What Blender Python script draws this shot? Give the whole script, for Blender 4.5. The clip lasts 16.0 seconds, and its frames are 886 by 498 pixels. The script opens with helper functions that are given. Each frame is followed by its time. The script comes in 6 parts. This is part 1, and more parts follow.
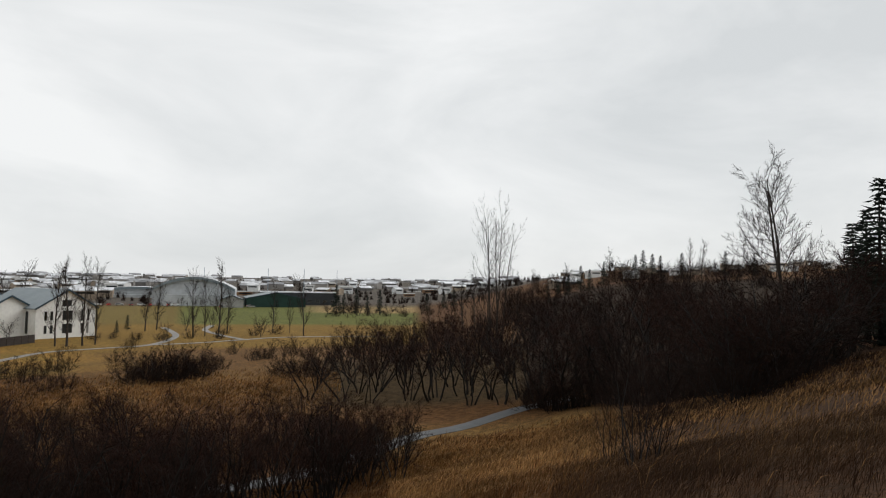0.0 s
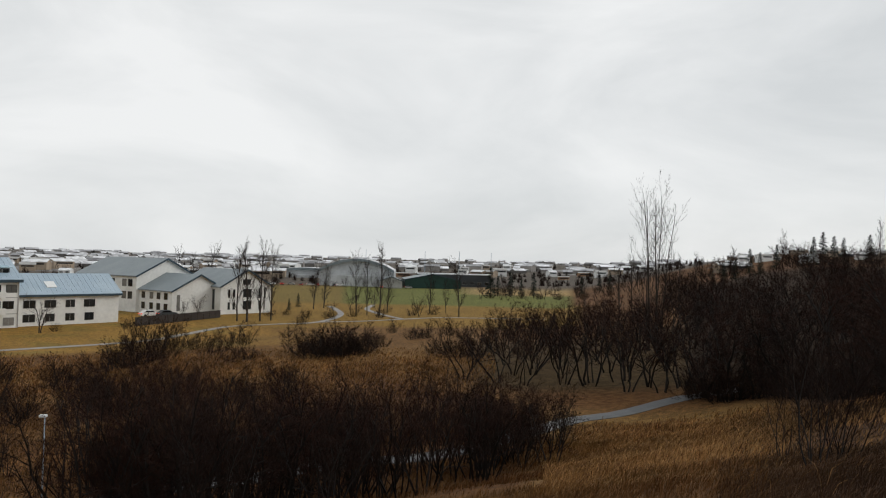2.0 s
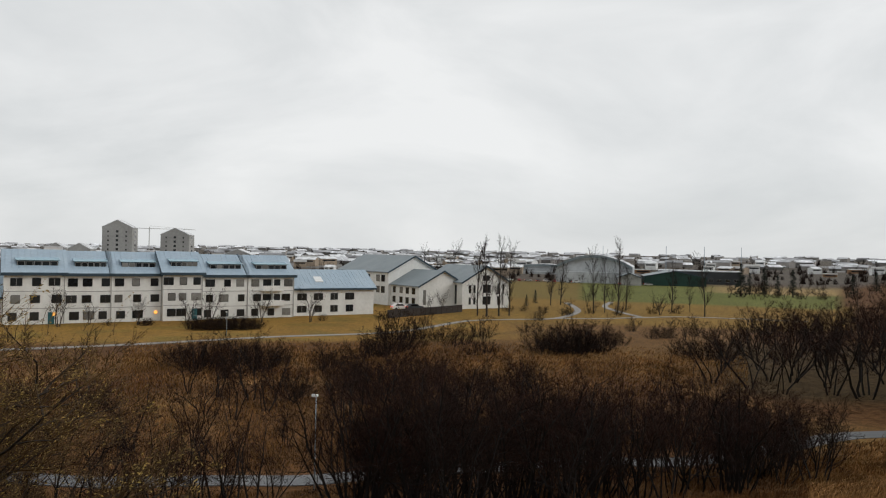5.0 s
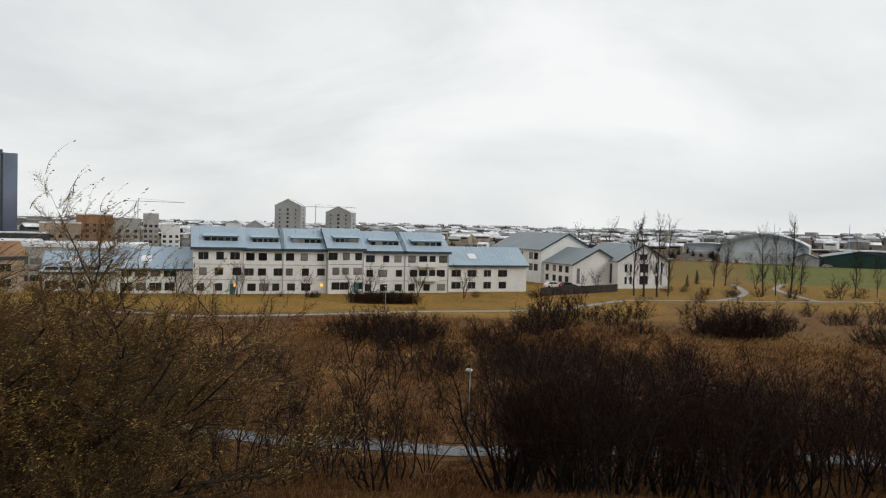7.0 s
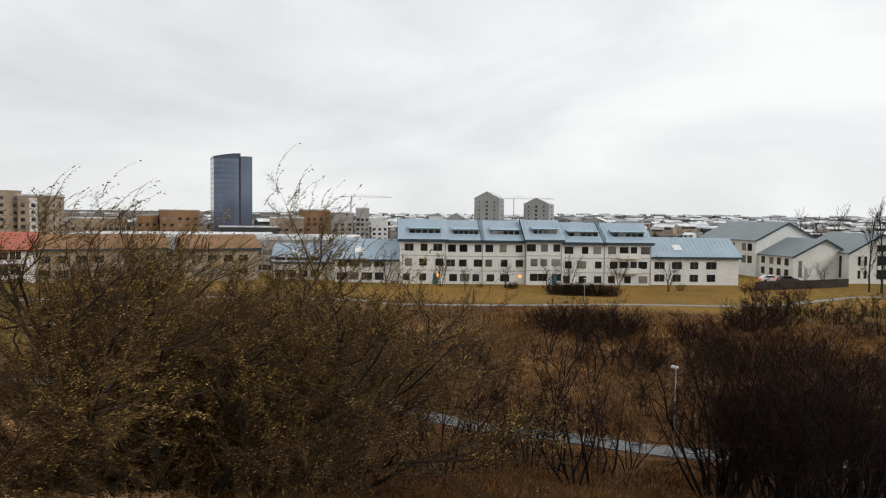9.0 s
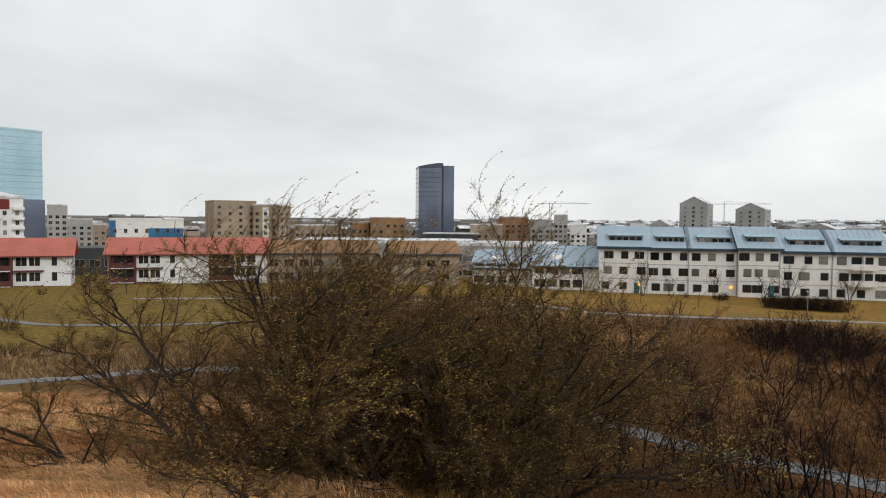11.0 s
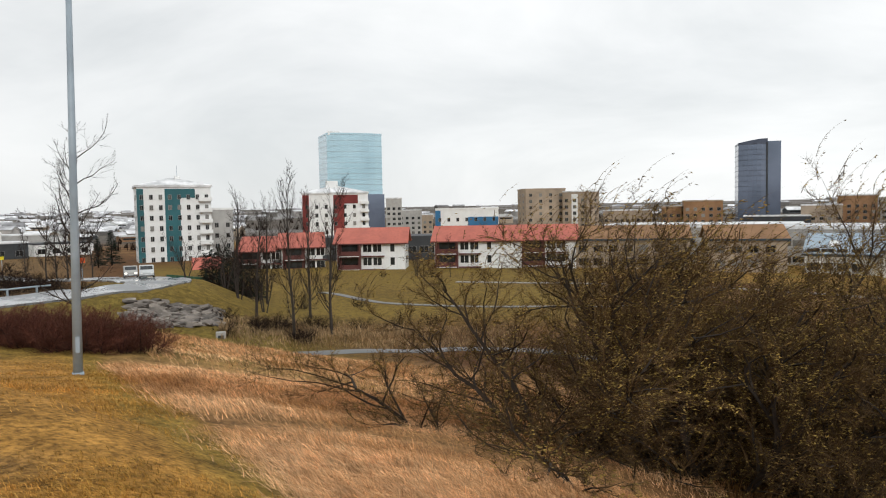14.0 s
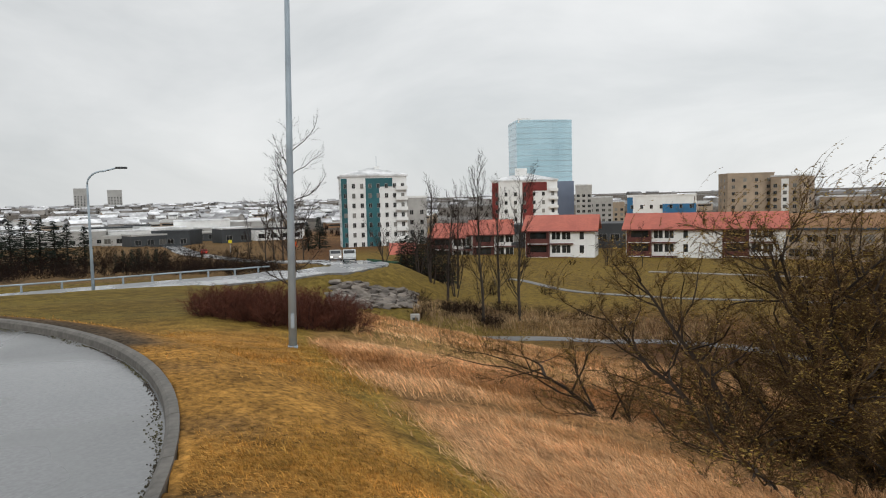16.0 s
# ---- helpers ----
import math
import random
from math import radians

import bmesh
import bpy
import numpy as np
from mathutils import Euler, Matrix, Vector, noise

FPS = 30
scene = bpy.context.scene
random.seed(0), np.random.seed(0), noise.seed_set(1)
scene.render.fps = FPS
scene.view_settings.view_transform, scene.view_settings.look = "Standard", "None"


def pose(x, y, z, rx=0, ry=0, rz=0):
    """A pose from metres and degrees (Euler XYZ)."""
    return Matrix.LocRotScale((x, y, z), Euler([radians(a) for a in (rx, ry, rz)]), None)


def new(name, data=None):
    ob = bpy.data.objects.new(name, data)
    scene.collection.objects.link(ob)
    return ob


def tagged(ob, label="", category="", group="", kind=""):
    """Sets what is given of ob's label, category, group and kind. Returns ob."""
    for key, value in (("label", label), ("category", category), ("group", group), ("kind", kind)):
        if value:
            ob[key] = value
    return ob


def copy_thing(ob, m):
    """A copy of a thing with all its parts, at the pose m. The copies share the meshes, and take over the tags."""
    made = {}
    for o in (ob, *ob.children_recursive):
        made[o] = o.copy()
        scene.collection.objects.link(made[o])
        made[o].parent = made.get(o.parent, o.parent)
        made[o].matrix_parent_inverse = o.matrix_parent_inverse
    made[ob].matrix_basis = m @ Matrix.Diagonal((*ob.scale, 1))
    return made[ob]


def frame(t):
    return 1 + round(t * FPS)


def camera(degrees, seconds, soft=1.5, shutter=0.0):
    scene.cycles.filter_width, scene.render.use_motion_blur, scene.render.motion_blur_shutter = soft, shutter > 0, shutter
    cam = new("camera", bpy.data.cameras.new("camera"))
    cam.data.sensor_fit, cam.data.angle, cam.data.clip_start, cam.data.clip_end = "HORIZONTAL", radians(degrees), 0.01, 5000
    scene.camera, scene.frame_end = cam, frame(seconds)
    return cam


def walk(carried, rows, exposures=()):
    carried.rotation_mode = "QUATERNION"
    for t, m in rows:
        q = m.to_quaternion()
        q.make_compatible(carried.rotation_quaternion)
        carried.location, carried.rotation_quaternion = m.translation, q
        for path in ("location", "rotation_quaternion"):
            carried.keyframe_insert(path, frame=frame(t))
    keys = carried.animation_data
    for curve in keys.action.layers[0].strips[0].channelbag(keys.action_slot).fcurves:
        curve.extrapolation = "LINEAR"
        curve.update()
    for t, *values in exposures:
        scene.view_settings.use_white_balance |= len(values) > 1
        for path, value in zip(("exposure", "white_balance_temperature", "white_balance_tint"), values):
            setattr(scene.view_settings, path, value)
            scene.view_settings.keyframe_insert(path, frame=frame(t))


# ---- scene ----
# ---- camera: a person turning on the spot at the kerb of a turning circle ----
cam = camera(64.57, 16.0, soft=1.1)
EYE, REACH = 1.6, 0.2
TURNS = [
    (0, -0.04, 2.86, -1.10), (0.5, 2.76, 2.62, -1.39), (1, 5.83, 2.33, -1.65), (1.5, 9.17, 1.94, -1.59), (2, 12.45, 1.16, -1.50),
    (2.5, 15.61, 0.68, -1.37), (3, 18.99, 0.69, -1.23), (3.5, 22.18, 0.64, -1.06), (4, 25.75, 0.61, -1.01), (4.2, 27.22, 0.54, -1.13),
    (6.3, 38.82, -0.52, -1.36), (6.5, 40.52, -0.91, -1.51), (7, 43.94, -1.70, -1.42), (7.5, 48.17, -2.28, -1.14), (8, 51.99, -2.48, -1.08),
    (8.5, 54.97, -2.50, -0.99), (9, 60.00, -2.70, -0.69), (9.2, 62.52, -2.65, -0.45), (11.3, 77.99, -2.29, -0.47), (11.5, 79.46, -2.28, -0.34),
    (12, 84.26, -2.45, 0.01), (12.5, 89.49, -2.58, 0.36), (13, 93.64, -2.79, 0.58), (13.5, 97.26, -3.17, 0.85), (14, 100.94, -3.35, 1.07),
    (14.5, 104.51, -3.48, 1.23), (15, 108.43, -3.79, 1.20), (15.5, 112.75, -4.09, 1.51), (16, 116.28, -4.06, 1.37),
]
walk(cam, [(t, pose(-REACH * math.sin(radians(yaw)), REACH * (math.cos(radians(yaw)) - 1), EYE, 90 + pitch, 0, yaw) @ pose(0, 0, 0, 0, 0, -roll))
           for t, yaw, pitch, roll in TURNS],
     exposures=[(0, -0.2), (4, -0.3), (7, -0.16), (9, -0.1), (12, -0.08), (12.5, 0.02), (13.5, 0.1), (14.5, 0.12), (15.4, 0.08), (16, -0.08)])

# ---- overcast sky ----
world = bpy.data.worlds.new("sky")
scene.world = world
world.use_nodes = True
wn, wl = world.node_tree.nodes, world.node_tree.links
wn.clear()
SUN_UP, SUN_AZ, GLOW_AZ = 32, -60, 18


def wnode(kind, **kw):
    n = wn.new(kind)
    for k, v in kw.items():
        n.inputs[k].default_value = v
    return n


sky = wn.new("ShaderNodeTexSky")
sky.sky_type, sky.sun_disc = "NISHITA", False
sky.sun_elevation, sky.sun_rotation = radians(SUN_UP), radians(-SUN_AZ)
coord = wn.new("ShaderNodeTexCoord")
mapping = wn.new("ShaderNodeMapping")
mapping.inputs["Scale"].default_value = (1.0, 1.0, 2.6)
mapping.inputs["Location"].default_value = (0.35, 0.1, 0.0)
cloud = wnode("ShaderNodeTexNoise", Scale=1.9, Detail=6.0, Roughness=0.55, Distortion=0.5)
ramp = wn.new("ShaderNodeValToRGB")
ramp.color_ramp.elements[0].position, ramp.color_ramp.elements[0].color = 0.34, (0.75, 0.775, 0.785, 1)
ramp.color_ramp.elements[1].position, ramp.color_ramp.elements[1].color = 0.66, (1.0, 1.01, 1.01, 1)
scale = wn.new("ShaderNodeMix")
scale.data_type, scale.blend_type = "RGBA", "MULTIPLY"
scale.inputs[0].default_value = 1.0
scale.inputs[7].default_value = (0.1, 0.1, 0.1, 1)
cover = wn.new("ShaderNodeMix")
cover.data_type = "RGBA"
cover.inputs[0].default_value = 0.95
back = wnode("ShaderNodeBackground", Strength=1.0)
outw = wn.new("ShaderNodeOutputWorld")
wl.new(coord.outputs["Generated"], mapping.inputs[0])
wl.new(mapping.outputs[0], cloud.inputs["Vector"])
wl.new(cloud.outputs["Fac"], ramp.inputs[0])
wl.new(sky.outputs[0], scale.inputs[6])
wl.new(scale.outputs[2], cover.inputs[6])
wl.new(ramp.outputs[0], cover.inputs[7])
toward = wn.new("ShaderNodeVectorMath")
toward.operation = "DOT_PRODUCT"
toward.inputs[1].default_value = (-math.sin(radians(GLOW_AZ)) * 0.9, math.cos(radians(GLOW_AZ)) * 0.9, 0.43)
glow = wn.new("ShaderNodeMapRange")
glow.inputs[1].default_value, glow.inputs[2].default_value, glow.inputs[3].default_value, glow.inputs[4].default_value = -0.6, 0.95, 0.88, 1.07
veil = wn.new("ShaderNodeVectorMath")
veil.operation = "SCALE"
wl.new(coord.outputs["Generated"], toward.inputs[0])
wl.new(toward.outputs["Value"], glow.inputs[0])
wl.new(cover.outputs[2], veil.inputs[0])
wl.new(glow.outputs[0], veil.inputs["Scale"])
wl.new(veil.outputs[0], back.inputs[0])
wl.new(back.outputs[0], outw.inputs[0])

sun_data = bpy.data.lights.new("sun", "SUN")
sun_data.energy, sun_data.angle, sun_data.color = 1.15, radians(22), (1.0, 0.97, 0.93)
sun = new("sun", sun_data)
sun.matrix_world = pose(0, 0, 60, 90 - SUN_UP, 0, SUN_AZ + 180)


# ---- materials ----
def material(name, colour, rough=0.85, metal=0.0, vary=0.25, grain=20.0, stain=0.6, bump=0.0, second=None, per="", spec=0.3, attr="", stretch=None, emit=None, puddle=None):
    """A node material: colour varied by fine grain, by large stains and, if asked, piece by piece."""
    m = bpy.data.materials.new(name)
    m.use_nodes = True
    nt = m.node_tree
    b = nt.nodes["Principled BSDF"]
    b.inputs["Roughness"].default_value, b.inputs["Metallic"].default_value = rough, metal
    b.inputs["Specular IOR Level"].default_value = spec
    tc = nt.nodes.new("ShaderNodeTexCoord")
    mp = nt.nodes.new("ShaderNodeMapping")
    if stretch:
        mp.inputs["Scale"].default_value = stretch
    nt.links.new(tc.outputs["Object"], mp.inputs[0])

    def tex(s, detail):
        n = nt.nodes.new("ShaderNodeTexNoise")
        n.inputs["Scale"].default_value, n.inputs["Detail"].default_value = s, detail
        nt.links.new(mp.outputs[0], n.inputs["Vector"])
        return n

    fine, broad = tex(grain, 4), tex(stain, 3)
    if attr:
        a = nt.nodes.new("ShaderNodeAttribute")
        a.attribute_name = attr
        base = a.outputs["Color"]
    else:
        mix = nt.nodes.new("ShaderNodeMix")
        mix.data_type = "RGBA"
        mix.inputs[6].default_value = (*colour, 1)
        mix.inputs[7].default_value = (*(second or [c * 0.72 for c in colour]), 1)
        rampn = nt.nodes.new("ShaderNodeMapRange")
        rampn.inputs[1].default_value, rampn.inputs[2].default_value = 0.38, 0.62
        nt.links.new(broad.outputs["Fac"], rampn.inputs[0])
        nt.links.new(rampn.outputs[0], mix.inputs[0])
        base = mix.outputs[2]
    hsv = nt.nodes.new("ShaderNodeHueSaturation")
    val = nt.nodes.new("ShaderNodeMapRange")
    val.inputs[1].default_value, val.inputs[2].default_value = 0.3, 0.7
    val.inputs[3].default_value, val.inputs[4].default_value = 1 - vary, 1 + vary
    nt.links.new(fine.outputs["Fac"], val.inputs[0])
    value = val.outputs[0]
    if per:
        if per == "object":
            r = nt.nodes.new("ShaderNodeObjectInfo").outputs["Random"]
        else:
            r = nt.nodes.new("ShaderNodeNewGeometry").outputs["Random Per Island"]
        mr = nt.nodes.new("ShaderNodeMapRange")
        mr.inputs[3].default_value, mr.inputs[4].default_value = 0.5, 1.5
        mu = nt.nodes.new("ShaderNodeMath")
        mu.operation = "MULTIPLY"
        nt.links.new(r, mr.inputs[0])
        nt.links.new(mr.outputs[0], mu.inputs[0])
        nt.links.new(value, mu.inputs[1])
        value = mu.outputs[0]
    if attr:
        mat_tex = tex(13.0, 6)
        mat_tex.inputs["Roughness"].default_value = 0.72
        mr2 = nt.nodes.new("ShaderNodeMapRange")
        mr2.inputs[1].default_value, mr2.inputs[2].default_value, mr2.inputs[3].default_value, mr2.inputs[4].default_value = 0.35, 0.65, 0.35, 1.7
        mu2 = nt.nodes.new("ShaderNodeMath")
        mu2.operation = "MULTIPLY"
        nt.links.new(mat_tex.outputs["Fac"], mr2.inputs[0])
        nt.links.new(mr2.outputs[0], mu2.inputs[0])
        nt.links.new(value, mu2.inputs[1])
        value = mu2.outputs[0]
    nt.links.new(value, hsv.inputs["Value"])
    nt.links.new(base, hsv.inputs["Color"])
    nt.links.new(hsv.outputs[0], b.inputs["Base Color"])
    if puddle:
        pr = nt.nodes.new("ShaderNodeMapRange")
        pr.inputs[1].default_value, pr.inputs[2].default_value = 0.42, 0.58
        pr.inputs[3].default_value, pr.inputs[4].default_value = puddle
        nt.links.new(broad.outputs["Fac"], pr.inputs[0])
        nt.links.new(pr.outputs[0], b.inputs["Roughness"])
    if bump:
        bp = nt.nodes.new("ShaderNodeBump")
        bp.inputs["Strength"].default_value, bp.inputs["Distance"].default_value = 0.6, bump
        nt.links.new((mat_tex if attr else fine).outputs["Fac"], bp.inputs["Height"])
        nt.links.new(bp.outputs[0], b.inputs["Normal"])
    if emit:
        b.inputs["Emission Color"].default_value = (*emit[:3], 1)
        b.inputs["Emission Strength"].default_value = emit[3]
    return m


def glass_material(name, colour, rough=0.06):
    """Window glass seen from outside: a dark room behind a glossy pane."""
    m = material(name, colour, rough, 0.0, 0.35, 0.9, 0.3, 0, None, "object", 0.5)
    return m


M_GROUND = material("ground", (0.2, 0.15, 0.08), 0.95, 0, 0.38, 1.7, 0.2, 0.05, attr="zone", spec=0.1)
M_ASPHALT = material("wet_asphalt", (0.2, 0.205, 0.21), 0.16, 0, 0.14, 30, 0.28, 0.0015, (0.15, 0.155, 0.16), spec=0.6, puddle=(0.45, 0.08))
M_PATH = material("wet_path", (0.1, 0.102, 0.105), 0.42, 0, 0.2, 8, 0.4, 0.0, (0.075, 0.08, 0.085), spec=0.5)
M_LAWNPATH = material("pale_path", (0.22, 0.205, 0.19), 0.5, 0, 0.15, 8, 0.4)
M_KERB = material("kerb_concrete", (0.15, 0.14, 0.125), 0.6, 0, 0.3, 14, 1.2, 0.004)
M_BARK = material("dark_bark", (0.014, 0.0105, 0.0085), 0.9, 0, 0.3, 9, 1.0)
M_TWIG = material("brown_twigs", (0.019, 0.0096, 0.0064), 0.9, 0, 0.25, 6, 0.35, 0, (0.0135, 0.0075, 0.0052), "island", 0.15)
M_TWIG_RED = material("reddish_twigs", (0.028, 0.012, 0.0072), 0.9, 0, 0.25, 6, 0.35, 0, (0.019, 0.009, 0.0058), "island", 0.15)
M_BUSH = material("maroon_bush_twigs", (0.115, 0.042, 0.028), 0.9, 0, 0.25, 6, 0.35, 0, (0.08, 0.033, 0.022), "island", 0.15)
M_CRANE = material("pale_crane_paint", (0.6, 0.6, 0.58), 0.6)
M_GREYBARK = material("grey_bark", (0.045, 0.036, 0.03), 0.9, 0, 0.3, 9, 1.0)
M_WILLOW = material("willow_bark", (0.036, 0.026, 0.019), 0.9, 0, 0.35, 9, 1.0, 0.01)
M_WILLOWTWIG = material("willow_twigs", (0.1, 0.058, 0.023), 0.85, 0, 0.25, 6, 0.4, 0, (0.06, 0.037, 0.017), "island", 0.2)
M_LEAF = material("withered_leaves", (0.29, 0.2, 0.05), 0.8, 0, 0.3, 3, 0.5, 0, (0.17, 0.105, 0.03), "island", 0.2)
M_NEEDLE = material("dark_needles", (0.018, 0.026, 0.018), 0.9, 0, 0.3, 3, 0.4, 0, (0.014, 0.02, 0.016), "island", 0.15)
M_GOLD = material("golden_grass", (0.62, 0.34, 0.09), 0.9, 0, 0.35, 2.2, 0.6, 0, (0.38, 0.22, 0.05), "island", 0.15)
M_PALE = material("pale_dry_grass", (0.8, 0.5, 0.27), 0.9, 0, 0.35, 2.6, 0.35, 0, (0.46, 0.24, 0.1), "island", 0.15)
M_REED = material("grey_brown_reeds", (0.36, 0.25, 0.14), 0.9, 0, 0.3, 0.4, 0.45, 0, (0.22, 0.14, 0.07), "island", 0.15)
M_GRIT = material("dark_grit", (0.05, 0.042, 0.034), 0.9, 0, 0.3, 9, 1, 0, (0.075, 0.07, 0.035), "island", 0.2)
M_RUST = material("rusty_grass", (0.11, 0.048, 0.017), 0.9, 0, 0.3, 0.5, 0.2, 0, (0.18, 0.094, 0.031), "island", 0.15)
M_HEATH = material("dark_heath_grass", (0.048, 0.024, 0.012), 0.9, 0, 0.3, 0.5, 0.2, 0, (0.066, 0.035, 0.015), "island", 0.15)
M_WHITE = material("white_render", (0.8, 0.8, 0.77), 0.85, 0, 0.06, 1.5, 0.25, 0, (0.72, 0.72, 0.69))
M_OFFWHITE = material("white_paint", (0.78, 0.79, 0.78), 0.6, 0, 0.05, 3, 0.4, 0, (0.72, 0.73, 0.72))
M_BLUEROOF = material("blue_metal_roof", (0.31, 0.4, 0.48), 0.3, 0.0, 0.06, 2, 0.2, 0, (0.36, 0.45, 0.52), spec=0.5)
M_GREYROOF = material("grey_green_roof", (0.17, 0.205, 0.22), 0.45, 0.0, 0.08, 2, 0.2, 0, (0.2, 0.235, 0.25), spec=0.5)
M_REDROOF = material("red_roof", (0.46, 0.13, 0.09), 0.5, 0, 0.12, 2, 0.25, 0, (0.38, 0.105, 0.075))
M_SNOW = material("snowy_roof", (0.8, 0.81, 0.82), 0.8, 0, 0.1, 1, 0.2, 0, (0.5, 0.51, 0.52))
M_FARROOF = material("thawing_snowy_roof", (0.66, 0.67, 0.69), 0.8, 0, 0.25, 0.3, 0.05, 0, (0.32, 0.32, 0.33), "island")
M_BROWNMAROON = material("brown_maroon_boards", (0.12, 0.04, 0.034), 0.6, 0, 0.1, 0.5, 0.1)
M_SKYEDGE = material("pale_floor_edge", (0.47, 0.6, 0.66), 0.3, 0.2, 0.06, 0.3, 0.05)
M_DARKEDGE = material("slate_floor_edge", (0.1, 0.115, 0.155), 0.3, 0.2, 0.06, 0.3, 0.05)
M_STRAW = material("straw_tussock_grass", (0.34, 0.185, 0.07), 0.9, 0, 0.3, 0.5, 0.2, 0, (0.2, 0.11, 0.04), "island", 0.15)
M_FASCIA = material("dark_fascia", (0.045, 0.075, 0.1), 0.5)
M_FRAME = material("window_frame", (0.3, 0.3, 0.29), 0.5)
M_DARKFRAME = material("dark_window_frame", (0.06, 0.06, 0.06), 0.5)
M_PANE = glass_material("window_glass", (0.025, 0.028, 0.03))
M_CURTAIN = material("curtained_glass", (0.2, 0.195, 0.18), 0.1, 0, 0.3, 0.9, 0.3, 0, None, "object", 0.5)
M_HALL = material("pale_hall_cladding", (0.55, 0.57, 0.58), 0.7, 0, 0.08, 0.6, 0.1)
M_TEAL = material("teal_panels", (0.03, 0.13, 0.15), 0.5, 0, 0.08, 0.5, 0.1)
M_MAROON = material("maroon_panels", (0.22, 0.035, 0.03), 0.6, 0, 0.1, 0.5, 0.1)
M_BLUE = material("blue_panels", (0.04, 0.17, 0.34), 0.5, 0, 0.08, 0.5, 0.1)
M_BEIGE = material("beige_concrete", (0.4, 0.32, 0.24), 0.85, 0, 0.1, 0.6, 0.1)
M_OCHRE = material("brown_brick", (0.3, 0.17, 0.09), 0.85, 0, 0.1, 0.6, 0.1)
M_GREYWALL = material("grey_concrete", (0.4, 0.395, 0.38), 0.85, 0, 0.1, 0.6, 0.1, 0, (0.34, 0.335, 0.32))
M_DARKWALL = material("dark_cladding", (0.05, 0.055, 0.06), 0.6, 0, 0.1, 0.6, 0.1)
M_GREENWALL = material("dark_green_cladding", (0.02, 0.055, 0.045), 0.6, 0, 0.1, 0.6, 0.1)
M_SKYGLASS = material("pale_blue_curtain_glass", (0.36, 0.54, 0.62), 0.08, 0.35, 0.08, 0.08, 0.03, 0, (0.42, 0.6, 0.68), "", 0.7)
M_DARKGLASS = material("dark_curtain_glass", (0.12, 0.15, 0.21), 0.12, 0.3, 0.12, 0.08, 0.03, 0, (0.16, 0.19, 0.26), "", 0.7)
M_STEEL = material("galvanised_steel", (0.36, 0.43, 0.49), 0.45, 0.05, 0.1, 3, 0.5)
M_ROCK = material("dark_lava_rock", (0.2, 0.175, 0.15), 0.9, 0, 0.4, 2.2, 0.5, 0.03, (0.11, 0.095, 0.085), "object")
M_FENCE = material("green_fence_paint", (0.035, 0.11, 0.065), 0.6, 0, 0.1, 2, 0.3)
M_WOODFENCE = material("dark_wood_fence", (0.05, 0.04, 0.035), 0.8, 0, 0.2, 4, 0.4)
M_LIGHT = material("lit_window", (0.9, 0.5, 0.15), 0.5, emit=(1.0, 0.42, 0.08, 1.4))
M_HEAD = material("headlight", (0.9, 0.9, 0.85), 0.3, emit=(1.0, 0.95, 0.85, 2.5))
M_TAIL = material("tail_light", (0.7, 0.05, 0.03), 0.3, emit=(1.0, 0.06, 0.03, 2.0))
M_RUBBER = material("tyre_rubber", (0.02, 0.02, 0.02), 0.8)
M_YELLOW = material("yellow_sign", (0.7, 0.6, 0.02), 0.5)
M_ORANGE = material("orange_sign", (0.8, 0.12, 0.02), 0.5)

# ---- the lie of the land ----
def P(az, d, z=0.0):
    """A place d metres off at a bearing: degrees to the left of where the camera first looks."""
    return Vector((-d * math.sin(radians(az)), d * math.cos(radians(az)), z))


def curve_of(knots):
    xs, ys = [k[0] for k in knots], [k[1] for k in knots]
    return lambda x: np.interp(x, xs, ys)


RIDGE = curve_of([(0, 0), (8, -0.45), (18, -1.65), (40, -3.1), (58, -4.4), (80, -5.6), (110, -7.5), (200, -11.5), (400, -16), (900, -18)])
DROP = curve_of([(-1, 0), (0, 0.01), (4, 0.1), (9, 0.27), (16, 0.53), (26, 0.87), (33, 0.99), (40, 1)])
FLOOR = curve_of([(0, -9.3), (60, -9.6), (95, -10.3), (118, -11.6), (136, -12.0), (160, -12.1), (230, -12.4), (420, -13.5), (700, -14)])
HILL = curve_of([(20, 0), (50, 1.6), (75, 4.0), (100, 7.0), (160, 13), (300, 22), (600, 28), (1500, 30)])
FARHILL = curve_of([(420, 0), (800, 6), (1400, 15.5), (2600, 24), (4200, 30)])
CIRCLE, CIRCLE_R = (2.95, -10.7), 9.25
ROAD = [(170, 60, -4.6), (150, 58, -4.6), (141, 59, -4.6), (133, 61, -4.6), (128.5, 65, -4.7), (124.6, 71, -5.0), (123.2, 80, -5.5), (124.4, 93, -6.3), (127.5, 115, -7.8), (132, 150, -10.3), (136, 215, -12.5), (138, 330, -14.5)]


def smooth(a, b, x):
    t = np.clip((x - a) / (b - a), 0, 1)
    return t * t * (3 - 2 * t)


def wavy(x, y):
    return (np.sin(x * 0.21 + 1.3 * np.sin(y * 0.13)) * np.cos(y * 0.17 + 0.7) + 0.5 * np.sin(x * 0.53 + y * 0.41)) * 0.5


